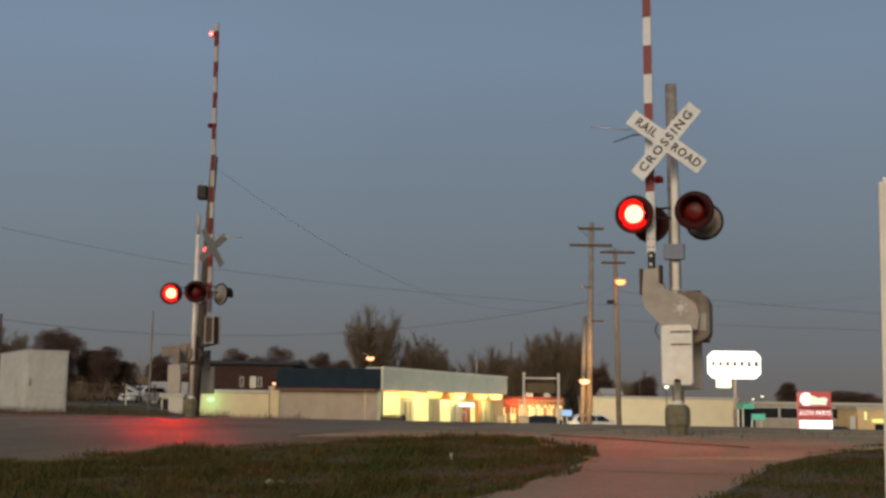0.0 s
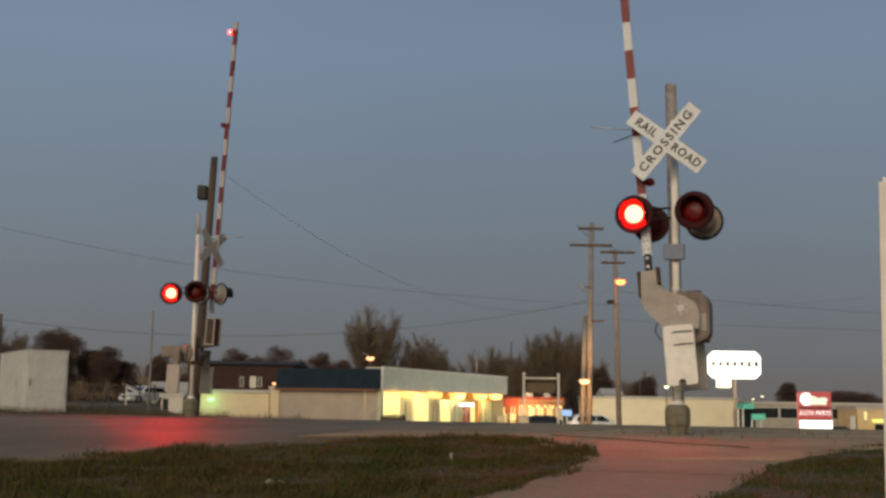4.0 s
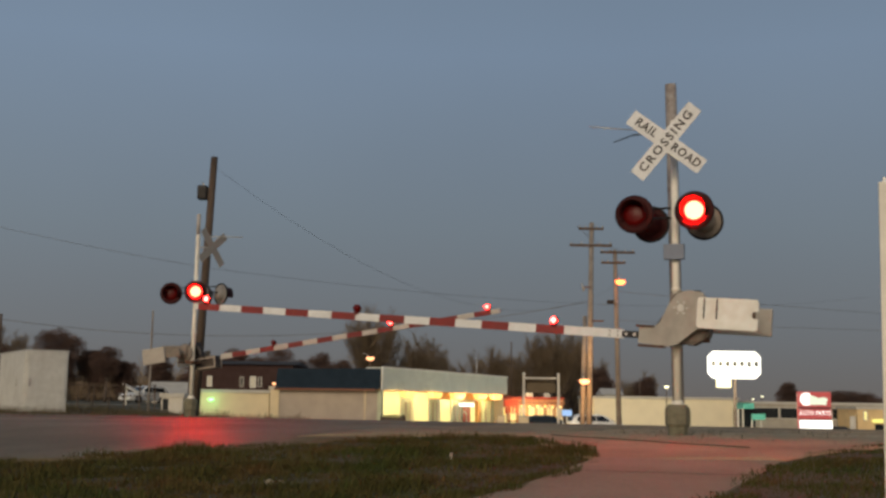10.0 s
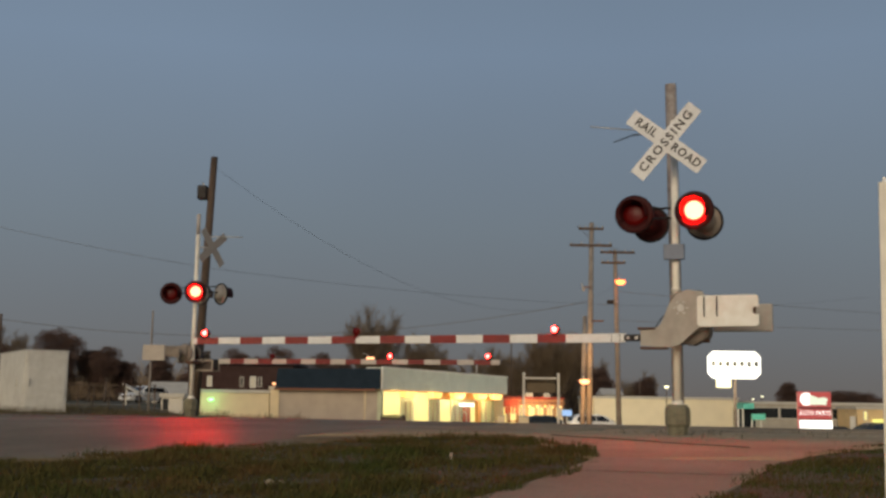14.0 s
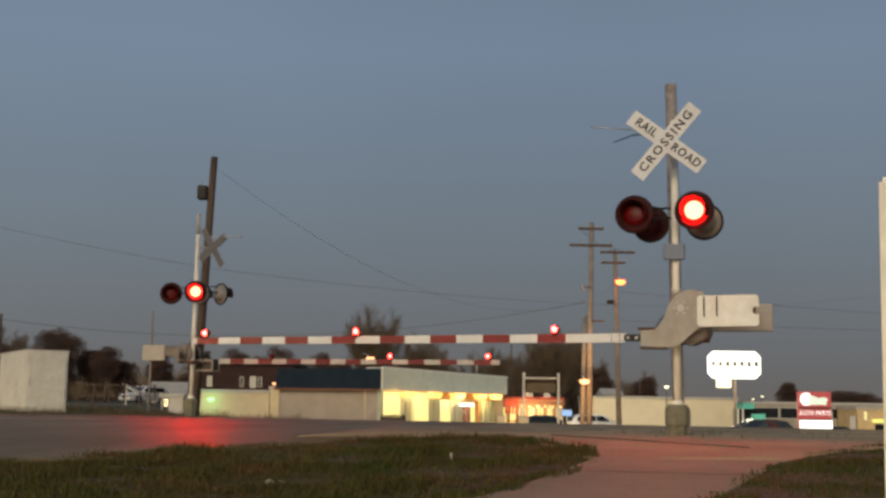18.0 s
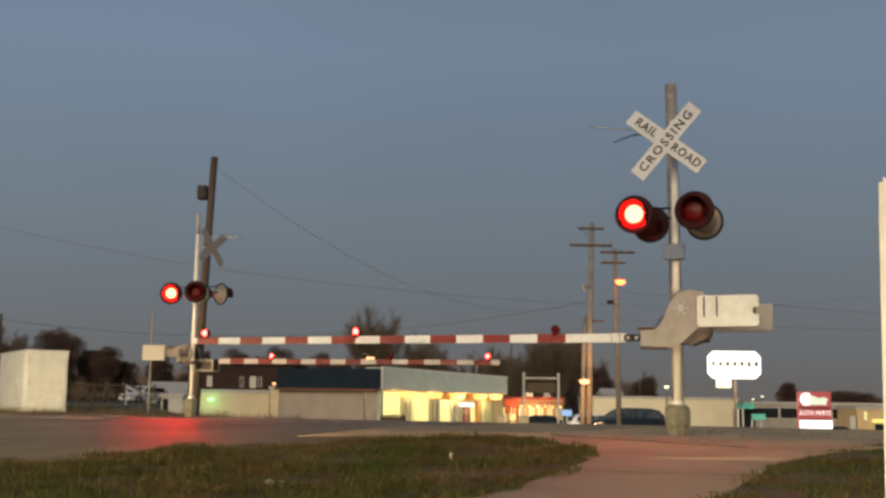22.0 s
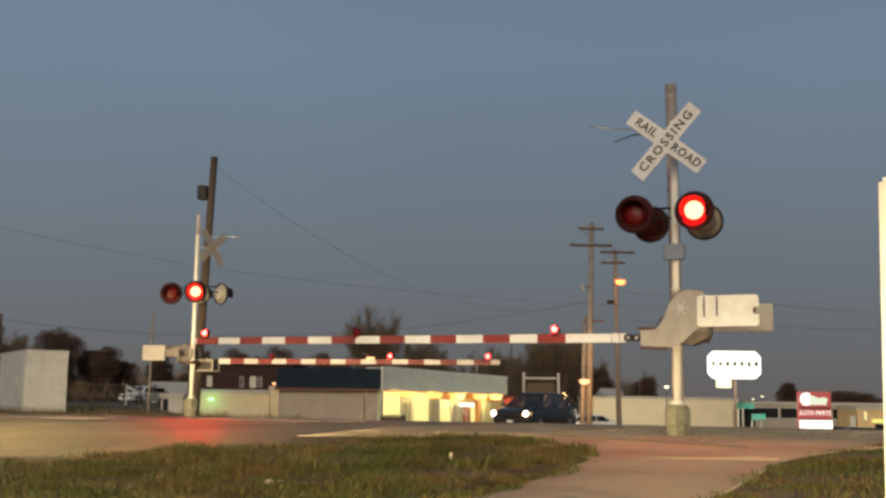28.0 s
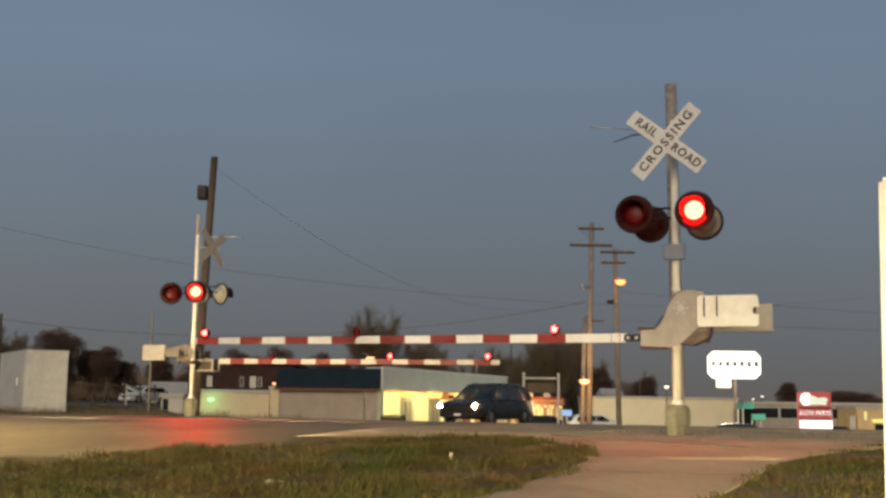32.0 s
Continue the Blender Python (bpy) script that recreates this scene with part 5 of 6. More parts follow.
def crossover(m, label, colour):
    """A tall five-door car with a see-through cabin, nose along +x, wheels on z = 0."""
    c = thing("car", m, label, "car")
    L, W = 2.62, 1.03
    body = part("car_body", loft(bmesh.new(), [ring_at(x * L, zb, zt, w * W) for x, zb, zt, w in (
        (-1.0, 0.50, 0.98, 0.84), (-0.975, 0.38, 1.06, 0.93), (-0.88, 0.28, 1.11, 0.98), (-0.5, 0.24, 1.11, 1.0), (0.0, 0.24, 1.09, 1.0), (0.45, 0.24, 1.07, 1.0),
        (0.70, 0.26, 1.03, 0.99), (0.88, 0.30, 0.96, 0.95), (0.965, 0.36, 0.88, 0.88), (1.0, 0.46, 0.76, 0.78))]), colour, c)
    foot = {"a": (0.50, 0.90, 1.05), "b": (-0.03, 0.94, 1.07), "c": (-0.55, 0.94, 1.09), "d": (-0.93, 0.86, 1.09)}
    head = {"a": (0.16, 0.70, 1.665), "b": (-0.08, 0.735, 1.725), "c": (-0.50, 0.725, 1.70), "d": (-0.76, 0.68, 1.62)}

    def at(p, sgn, dy=0.0):
        return (p[0] * L, sgn * (p[1] * W + dy), p[2])
    part("roof", loft(bmesh.new(), [ring_at(x * L, z - 0.07, z + 0.035, w * W, 0.06, 0.92) for x, z, w in (
        (-0.79, 1.60, 0.68), (-0.72, 1.65, 0.71), (-0.50, 1.715, 0.735), (-0.2, 1.745, 0.745), (0.0, 1.735, 0.735), (0.12, 1.70, 0.72), (0.18, 1.665, 0.70))]), colour, c)
    for sgn in (-1, 1):
        for k, r in (("a", 0.045), ("b", 0.05), ("c", 0.06), ("d", 0.09)):
            part("pillar", T(at(foot[k], sgn), at(head[k], sgn), r, r * 0.8, 8), colour, c)
        for k0, k1 in (("a", "b"), ("b", "c"), ("c", "d")):
            part("side_window", prism([at(foot[k0], sgn), at(foot[k1], sgn), at(head[k1], sgn), at(head[k0], sgn)], 0.008), TINTED, c, "tinted side window")
    for k, nm in (("a", "windscreen"), ("d", "rear_window")):
        part(nm, prism([at(foot[k], -1), at(foot[k], 1), at(head[k], 1), at(head[k], -1)], 0.008), TINTED, c, "tinted glass")
    SEAT = mat("dark_seat_cloth", (0.02, 0.02, 0.022), 0.9)
    for x, y in ((0.05, 0.42), (0.05, -0.42), (-0.95, 0.42), (-0.95, -0.42)):
        bm = B(x - 0.22, x - 0.06, y - 0.25, y + 0.25, 0.85, 1.36, bevel=0.05)
        box(bm, x - 0.21, x - 0.10, y - 0.12, y + 0.12, 1.38, 1.55, 0.04)
        part("seat", bm, SEAT, c)
    for x in (-1.56, 1.60):
        for sgn in (-1, 1):
            w = part("wheel", lathe(bmesh.new(), [(0.22, -0.11), (0.33, -0.115), (0.36, -0.06), (0.36, 0.06), (0.33, 0.115), (0.22, 0.11)], pose(x, sgn * (W - 0.09), 0.36, 90, 0, 0), 22), TYRE, c)
            part("rim", lathe(bmesh.new(), [(0.0, 0.095), (0.06, 0.10), (0.10, 0.08), (0.22, 0.095), (0.225, -0.05)], pose(x, sgn * (W - 0.09), 0.36, 90 * -sgn, 0, 0), 14), RIM, w)
            arch = lathe(bmesh.new(), [(0.40, -0.10), (0.44, -0.10), (0.445, 0.012), (0.40, 0.012)], pose(x, sgn * W * 0.985, 0.36, 90 * -sgn, 0, 0), 16, (0, 180))
            part("wheel_arch", arch, BLACK, c, "black plastic wheel arch")
    for sgn in (-1, 1):
        seat = pose(L * 0.985, sgn * W * 0.78, 0.79, 0, 90, 0)
        lit = part("headlight", lathe(bmesh.new(), [(0.0, 0.020), (0.07, 0.015), (0.088, 0.0), (0.08, -0.06)], seat, 18), HEADGLOW, c, "lit warm headlight")
        # sleeve added so the lens stays hidden until the nose turns towards the camera
        part("lamp_sleeve", lathe(bmesh.new(), [(0.105, -0.12), (0.114, 0.18), (0.126, 0.18), (0.12, -0.12)], seat, 20), BLACK, lit, "added black sleeve that hides the lamp at slant angles")
        part("fog_lamp", lathe(bmesh.new(), [(0.0, 0.02), (0.05, 0.015), (0.06, -0.02)], pose(L * 0.97, sgn * W * 0.68, 0.46, 0, 90, 0), 12), HEADOFF, c)
        part("tail_light", B(-L - 0.004, -L + 0.10, sgn * W * 0.72 - 0.09, sgn * W * 0.72 + 0.09, 0.78, 1.0, bevel=0.02), TAIL, c, "red tail light")
        mirror = part("mirror", B(1.10, 1.24, sgn * (W + 0.10) - 0.09, sgn * (W + 0.10) + 0.09, 1.10, 1.25, bevel=0.035), colour, c)
        part("mirror_arm", B(1.14, 1.20, sgn * (W - 0.02) - 0.05, sgn * (W - 0.02) + 0.05, 1.10, 1.14), BLACK, mirror)
        for x in (0.16, -0.98):
            part("door_handle", B(x - 0.09, x + 0.09, sgn * (W + 0.004) - 0.014, sgn * (W + 0.004) + 0.014, 0.93, 0.96, bevel=0.008), CHROME, c)
        for x in (1.16, -0.06, -1.20):
            part("door_gap", B(x - 0.006, x + 0.006, sgn * (W * 0.995) - 0.006, sgn * (W * 0.995) + 0.006, 0.40, 1.0), BLACK, c)
        part("roof_rail", T((-1.7, sgn * 0.66, 1.72), (0.1, sgn * 0.67, 1.78), 0.018, n=6), GALV, c)
    part("grille", B(L * 0.985, L + 0.015, -0.46, 0.46, 0.58, 0.74, bevel=0.015), BLACK, c)
    part("bumper", B(L * 0.97, L + 0.04, -0.82, 0.82, 0.34, 0.50, bevel=0.035), BLACK, c)
    part("number_plate", B(L + 0.042, L + 0.05, -0.16, 0.16, 0.40, 0.49), WHITE, c, "plain pale plate")
    part("wiper", T((1.32, -0.5, 1.10), (1.18, 0.12, 1.22), 0.010, n=5), BLACK, c)
    return c


moving_a = crossover(Matrix(), "dark crossover with lit headlights coming to the crossing", DARKPAINT)
moving_b = car(Matrix(), "dark low car driving along the side road", paint("dark_grey_paint", (0.05, 0.05, 0.055)), False, 4.5, 1.78, 1.42)
unseen = car(Matrix(), "unseen dark tall truck added behind the footpath for its low beams", paint("black_car_paint", (0.02, 0.02, 0.022)), False, 5.2, 1.98, 2.3, "truck", "truck")
# two unseen vehicles, added so that their beams light the ground before the crossing
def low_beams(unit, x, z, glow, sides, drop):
    """Two lit low beam lamps added on the nose, each under an added black visor that cuts the beam off above."""
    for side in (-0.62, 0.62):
        bm = bmesh.new()
        lathe(bm, [(0.0, 0.012), (0.10, 0.01), (0.102, 0.0)], pose(x, side, z, 0, 90, 0), 18)
        part("low_beam", bm, glow, unit, "added low beam lamp")
        bm = bmesh.new()
        u, v = x - 0.12, x + 0.80
        vs = [bm.verts.new(p) for p in ((u, side - 0.22, z + 0.13), (u, side + 0.22, z + 0.13), (v, side + 0.30, z - drop), (v, side - 0.30, z - drop),
                                        (u, side - 0.22, z + 0.15), (u, side + 0.22, z + 0.15), (v, side + 0.30, z - drop + 0.015), (v, side - 0.30, z - drop + 0.015))]
        for f in ((0, 1, 2, 3), (4, 5, 6, 7), (0, 1, 5, 4), (1, 2, 6, 5), (2, 3, 7, 6), (3, 0, 4, 7)):
            bm.faces.new([vs[i] for i in f])
        bmesh.ops.recalc_face_normals(bm, faces=bm.faces)
        part("beam_visor", bm, BLACK, unit, "added black visor that cuts the beam off above")
        if sides:
            part("side_visor", B(x - 0.06, x + 0.14, side + 0.235, side + 0.25, z - 0.2, z + 0.15), BLACK, unit, "added black side visor that keeps the beam off the left")


# second unseen car, added to light the road
waiting = car(Matrix(), "unseen dark car added before the gate for its low beams", paint("black_car_paint", (0.02, 0.02, 0.022)), False, 4.7, 1.85, 1.6)
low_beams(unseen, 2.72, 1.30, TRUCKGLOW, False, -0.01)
low_beams(waiting, 2.47, 0.84, lamp_mat("unseen_car_beam", (1.0, 0.79, 0.42), 34000.0), True, 0.015)
WHITEPAINT = paint("white_car_paint", (0.85, 0.84, 0.80))


def parked(x, y, turn, label, col, h=1.45, length=4.4):
    car(pose(x, y, gz(x, y) + 0.01, 0, 0, turn), label, col, False, length, 1.8, h)


parked(11.75, 86, 2, "white car parked beyond the railway", WHITEPAINT, 1.42)
parked(8.9, 95, 10, "dark car parked by the restaurant", DARKPAINT, 1.4)
parked(-26.0, 100, 236, "white car parked by the houses", WHITEPAINT, 1.5)
parked(33.5, 99, 175, "dark car parked by the low shop", DARKPAINT, 1.45)
parked(38.5, 97, 170, "pale car parked by the lit van", paint("beige_paint", (0.5, 0.42, 0.3)), 1.5)


# ---- kiosk, canopy, frame, fence, crates ----
def small_things():
    kiosk = simple_house("kiosk", pose(36.85, 101, 0), "small tan roadside kiosk with lit windows", 5.5, 5, -3.0, 0.34, 0.2,
                         mat("tan_kiosk_wall", (0.72, 0.52, 0.27), 0.75, grain=2, vary=0.2), SLATEROOF, ((0.72, -0.22, 0.36, 0.85, True),), "kiosk")
    part("lit_panel", B(1.3, 2.7, -0.12, -0.03, -0.82, -0.52), lamp_mat("lit_yellow_panel", (0.9, 0.85, 0.2), 1.2), kiosk, "lit yellow-green panel")
    part("door", B(1.55, 2.3, -0.05, -0.003, -2.6, -0.95), DARKGLASS, kiosk, "dark doorway")
    part("side_board", B(-0.75, -0.25, -0.3, -0.2, -2.9, -0.28, bevel=0.03), TRIM, kiosk, "pale upright board")
    g = thing("sign_frame", pose(7.38, 84, -1.5), "empty white wooden sign frame on two posts", "sign frame")
    for sgn, nm in ((-1, "post"), (1, "post")):
        x = 1.28 * sgn
        part(nm, B(x - 0.085, x + 0.085, -0.085, 0.085, -0.3, 4.05, bevel=0.02), TRIM, g)
        part("post_cap", lathe(bmesh.new(), [(0.15, 4.05), (0.15, 4.1), (0.0, 4.22)], pose(x, 0, 0), 4), TRIM, g)
        part("foot_brace", T((x + 0.12 * sgn, 0, 1.6), (x + 0.45 * sgn, 0, 0.0), 0.05, n=6), TRIM, g)
    part("crossbeam", B(-1.2, 1.2, -0.06, 0.06, 3.72, 3.86), TRIM, g)
    part("panel", B(-1.05, 1.05, -0.02, 0.02, 2.72, 3.45), mat("faded_sign_board", (0.13, 0.095, 0.055), 0.8), g, "dull faded board")
    k = thing("canopy", pose(24.7, 95, -2.3), "teal service canopy with pale posts", "canopy")
    # a faint glow is added to the teal paint
    TEAL = mat("glowing_teal_paint", (0.10, 0.42, 0.33), 0.5, vary=0.2, emit=(0.10, 0.5, 0.36), strength=0.12)
    part("canopy_top", B(0.5, 1.4, 0, 3, 2.55, 3.05), TEAL, k, "teal canopy band with a faint glow")
    part("sign_band", B(1.15, 2.2, -0.4, 0.0, 1.66, 2.14), TEAL, k, "teal band with a faint glow")
    part("bay_wall", B(0.4, 2.2, 2.6, 3.0, 0, 2.6), DARKGLASS, k)
    for x in (0.05, 0.45, 1.2, 1.95):
        part("post", B(x - 0.06, x + 0.06, -0.06, 0.06, -0.8, 2.56 if x < 1 else 1.7), TRIM, k)
    f = thing("board_fence", pose(-16.5, 46, gz(-16.5, 46)), "low dark wire and rail fence in the grass", "fence")
    for i in range(9):
        part("post", B(0.62 * i - 0.022, 0.62 * i + 0.022, -0.022, 0.022, -0.2, 0.98), OLDWOOD, f)
    for z in (0.5, 0.92):
        part("rail", B(-0.05, 5.0, -0.04, -0.024, z - 0.016, z + 0.016), OLDWOOD, f)
    pl = thing("planter", pose(-3.2, 77, gz(-3.2, 77)), "long low dark planter with clipped winter shrubs", "planter")
    part("planter_box", B(-0.85, 0.85, -0.3, 0.3, -0.1, 0.55, bevel=0.03), OLDWOOD, pl)
    rnd = random.Random(4)
    hd = bmesh.new()
    for i in range(500):
        c = Vector((rnd.uniform(-0.82, 0.82), rnd.uniform(-0.28, 0.28), rnd.uniform(0.5, 0.72)))
        hd.faces.new([hd.verts.new(c + Vector((rnd.uniform(-1, 1), rnd.uniform(-1, 1), rnd.uniform(-1, 1))) * 0.06) for _ in range(3)])
    part("shrubs", hd, mat("dark_shrub", (0.03, 0.026, 0.018), 0.9, grain=2, vary=0.4, island=0.4), pl, "dark clipped shrubs")
    for x, y, w in ((4.35, 82, 0.55), (5.95, 82, 0.7)):
        d = thing("utility_box", pose(x, y, gz(x, y)), "small pale utility box on the verge", "utility box", "utility boxes")
        part("box_body", B(-w / 2, w / 2, -0.25, 0.25, 0, 0.95, bevel=0.03), CREAM, d)
        part("box_lid", B(-w / 2 - 0.03, w / 2 + 0.03, -0.28, 0.28, 0.95, 1.0, bevel=0.01), GREYBOX, d)
    b = thing("lit_sign", pose(10.5, 95, -1.9), "small blue-white lit sign by the car park", "sign")
    part("sign_face", B(-0.4, 0.4, -0.05, 0.05, 1.35, 1.85), lamp_mat("lit_blue_sign", (0.35, 0.6, 1.0), 0.9), b)
    part("post", B(-0.05, 0.05, -0.05, 0.05, -0.3, 1.35), TRIM, b)
    for x, y, z1 in ((8.0, 130, 7.4), (22.7, 130, 3.5)):
        p = thing("utility_pole", pose(x, y, gz(x, y)), "thin distant pole before the woods", "utility pole", "utility poles")
        part("pole_shaft", T((0, 0, -0.3), (0, 0, z1 - gz(x, y)), 0.10, 0.07, 8), OLDWOOD, p)
    simple_house("shed", pose(17.6, 123, 0), "small pale gabled shed roof behind the warehouse", 1.8, 4, -2.6, 1.5, 2.2, TRIM, SLATEROOF, (), "shed")
    simple_house("house", pose(-30.5, 118, 0), "small pale house with a white porch roof", 6, 6, -0.5, 0.9, 2.2, TRIM, SLATEROOF, ((1.5, 0.3, 0.9, 1.0, False), (4, 0.3, 0.9, 1.0, False)))
    porch = thing("carport", pose(-18.9, 71, gz(-18.9, 71)), "white sloping carport roof", "carport")
    bm = bmesh.new()
    vs = [bm.verts.new(p) for p in ((-0.95, -0.1, 1.30), (0.30, -0.1, 0.62), (0.30, 1.0, 0.62), (-0.95, 1.0, 1.30), (-0.95, -0.1, 1.22), (0.30, -0.1, 0.54), (0.30, 1.0, 0.54), (-0.95, 1.0, 1.22))]
    for q in ((0, 1, 2, 3), (4, 5, 6, 7), (0, 1, 5, 4), (1, 2, 6, 5), (2, 3, 7, 6), (3, 0, 4, 7)):
        bm.faces.new([vs[i] for i in q])
    bmesh.ops.recalc_face_normals(bm, faces=bm.faces)
    part("carport_roof", bm, TRIM, porch)
    part("post", B(-0.75, -0.67, 0, 0.1, -0.2, 1.1), TRIM, porch)
    low = simple_house("shed", pose(-17.4, 71, 0), "small white shed with a dark door", 1.34, 3, -0.8, 0.52, 0.4, TRIM, SLATEROOF, (), "shed")
    part("shed_door", B(0.1, 0.45, -0.03, -0.002, -0.6, 0.4), DARKGLASS, low)


small_things()


# ---- path slabs, railway, grass ----
def build_path():
    """Concrete slabs from behind the camera up to the dirt by the signal; each slab its own piece."""
    p = tagged(new("footpath"), "pale concrete footpath of worn slabs", "footpath", "", "structure")
    a0, a1 = Vector((-3.3, 0.5)), Vector((1.74, 12.5))       # one edge
    b0, b1 = Vector((-2.3, 0.0)), Vector((3.55, 11.95))       # the other
    cuts = [0.0, 0.22, 0.44, 0.66, 0.893, 1.0]
    for i, (k0, k1) in enumerate(zip(cuts, cuts[1:])):
        k0, k1 = k0 + 0.0004, k1 - 0.0004
        quad = [a0.lerp(a1, k0), b0.lerp(b1, k0), b0.lerp(b1, k1), a0.lerp(a1, k1)]
        bm = bmesh.new()
        grid = []
        for u in range(5):
            row = []
            for w in range(5):
                l, r = quad[0].lerp(quad[3], u / 4), quad[1].lerp(quad[2], u / 4)
                q = l.lerp(r, w / 4)
                sunk = 0.011 * (u / 4) ** 2 if k1 > 0.99 else 0.0      # the last slab runs out under the dirt
                row.append(bm.verts.new((q.x, q.y, gz(q.x, q.y) + 0.012 - sunk)))
            grid.append(row)
        for u in range(4):
            for w in range(4):
                bm.faces.new((grid[u][w], grid[u][w + 1], grid[u + 1][w + 1], grid[u + 1][w]))
        geo = bmesh.ops.extrude_face_region(bm, geom=bm.faces[:])
        for v in [g for g in geo["geom"] if isinstance(g, bmesh.types.BMVert)]:
            v.co.z -= 0.09
        bmesh.ops.recalc_face_normals(bm, faces=bm.faces)
        part("slab", bm, CONCRETE, p)
        if k1 > 0.99:
            break
        l, r = a0.lerp(a1, k1), b0.lerp(b1, k1)
        bm = bmesh.new()
        for j in range(6):
            u, w = l.lerp(r, j / 6 + 0.005), l.lerp(r, (j + 1) / 6 - 0.005)
            d = 0.018 + 0.012 * ((i * 5 + j * 3) % 4) / 3
            bm.faces.new([bm.verts.new((q.x, q.y + s, gz(q.x, q.y) + 0.0145)) for q, s in ((u, -d), (w, -d), (w, d), (u, d))])
        part("joint_filler", bm, SOIL, p, "dark soil in the joint")


def build_railway():
    BALLAST = mat("ballast_stone", (0.20, 0.165, 0.125), 0.95, grain=30, vary=0.6, bump=1.0, bump_scale=40, second=(0.09, 0.075, 0.06))
    def along(s, t):
        return (SN * s + CS * t, CS * s - SN * t)
    for t0, t1, nm in ((-90, -13.5, "railway_bed"), (3.6, 90, "railway_bed")):
        out = [along(18.4, t0), along(18.4, t1), along(22.0, t1), along(22.0, t0)]
        sheet(nm, out, 0.010, BALLAST, "stone ballast bed of the railway", 1.5, rough=0.01)
    RAIL = mat("rail_steel", (0.16, 0.12, 0.09), 0.5, 0.6, vary=0.3)
    tr = tagged(new("railway_track"), "single railway track, rusty rails set level with the road", "railway track", "", "structure")
    for s in (19.48, 20.92):
        bm = bmesh.new()
        for i in range(60):
            t0, t1 = -90 + 3 * i, -87 + 3 * i
            x0, y0 = along(s, t0)
            x1, y1 = along(s, t1)
            za, zb = gz(x0, y0), gz(x1, y1)
            for w0, w1, h0, h1 in ((-0.036, 0.036, -0.12, 0.009),):
                dx, dy = SN, CS
                vs = [bm.verts.new(q) for q in ((x0 + dx * w0, y0 + dy * w0, za + h0), (x0 + dx * w1, y0 + dy * w1, za + h0), (x1 + dx * w1, y1 + dy * w1, zb + h0), (x1 + dx * w0, y1 + dy * w0, zb + h0),
                                                (x0 + dx * w0, y0 + dy * w0, za + h1), (x0 + dx * w1, y0 + dy * w1, za + h1), (x1 + dx * w1, y1 + dy * w1, zb + h1), (x1 + dx * w0, y1 + dy * w0, zb + h1))]
                for f in ((4, 5, 6, 7), (0, 1, 5, 4), (1, 2, 6, 5), (2, 3, 7, 6), (3, 0, 4, 7)):
                    bm.faces.new([vs[j] for j in f])
        bmesh.ops.recalc_face_normals(bm, faces=bm.faces)
        part("rail", bm, RAIL, tr)


def inside(p, poly):
    x, y = p
    hit = False
    for (x0, y0), (x1, y1) in zip(poly, poly[1:] + poly[:1]):
        if (y0 > y) != (y1 > y) and x < (x1 - x0) * (y - y0) / (y1 - y0) + x0:
            hit = not hit
    return hit


def grass(name, poly, count, hmin, hmax, seed, label, blades):
    rnd = random.Random(seed)
    xs, ys = [p[0] for p in poly], [p[1] for p in poly]
    verts, faces = [], []
    k = 0
    while k < count:
        x, y = rnd.uniform(min(xs), max(xs)), rnd.uniform(min(ys), max(ys))
        jx = x + 0.17 * noise.noise((x * 2, y * 2, 1))
        if not inside((jx, y + 0.17 * noise.noise((x * 2, y * 2, 7))), poly):
            continue
        k += 1
        patch = noise.noise((x * 0.8, y * 1.1, 15))
        if patch < -0.12 and rnd.random() < 0.55:
            continue
        tuft = 0.45 + 1.5 * max(0, 0.35 + noise.noise((x * 1.5, y * 1.5, 4))) + 0.5 * max(0, patch)
        if rnd.random() > 0.35 + 0.6 * (0.5 + noise.noise((x * 0.6, y * 0.6, 9))):
            tuft *= 0.5
        h = rnd.uniform(hmin, hmax) * tuft
        a, w = rnd.uniform(0, 6.283), rnd.uniform(0.003, 0.007)
        z = gz(x, y) - 0.02
        bx, by = math.cos(a) * h * rnd.uniform(0.1, 0.9), math.sin(a) * h * rnd.uniform(0.1, 0.9)
        px, py = -math.sin(a) * w, math.cos(a) * w
        n = len(verts)
        verts += [(x - px, y - py, z), (x + px, y + py, z), (x + bx * 0.4 + px * 0.8, y + by * 0.4 + py * 0.8, z + h * 0.65), (x + bx * 0.4 - px * 0.8, y + by * 0.4 - py * 0.8, z + h * 0.65), (x + bx, y + by, z + h)]
        faces += [(n, n + 1, n + 2, n + 3), (n + 3, n + 2, n + 4)]
    me = bpy.data.meshes.new(name)
    me.from_pydata(verts, [], faces)
    me.materials.append(blades)
    tagged(new(name, me), label, "grass", "", "stuff")


build_path()
build_railway()
grass("grass_verge", [(-6.8, 11.6), (-4.8, 12.5), (-3.2, 13.55), (-1.3, 14.5), (0.15, 15.0), (1.1, 14.9), (1.58, 13.5), (1.74, 12.5), (1.62, 11.85), (1.28, 11.1), (0.82, 10.25), (0.42, 9.1), (0.15, 8.6), (-1.2, 6.8), (-3.5, 6.8)], 90000, 0.03, 0.085, 1,
      "dull green and brown winter grass by the road", GRASS)
grass("grass_verge", [(1.85, 8.6), (2.16, 9.3), (2.70, 10.4), (3.27, 11.4), (4.1, 12.7), (4.75, 13.35), (5.6, 14.0), (8.2, 14.5), (7.5, 10), (4.5, 7)], 42000, 0.025, 0.065, 2, "dull green and brown winter grass beside the path", GRASS)
grass("grass_verge", [(-22, 24.5), (-9.2, 23.5), (-6.8, 26.6), (-5.2, 30), (-4, 36), (-14, 46), (-24, 40)], 22000, 0.06, 0.2, 3, "brown winter grass round the far signal", DRYGRASS)
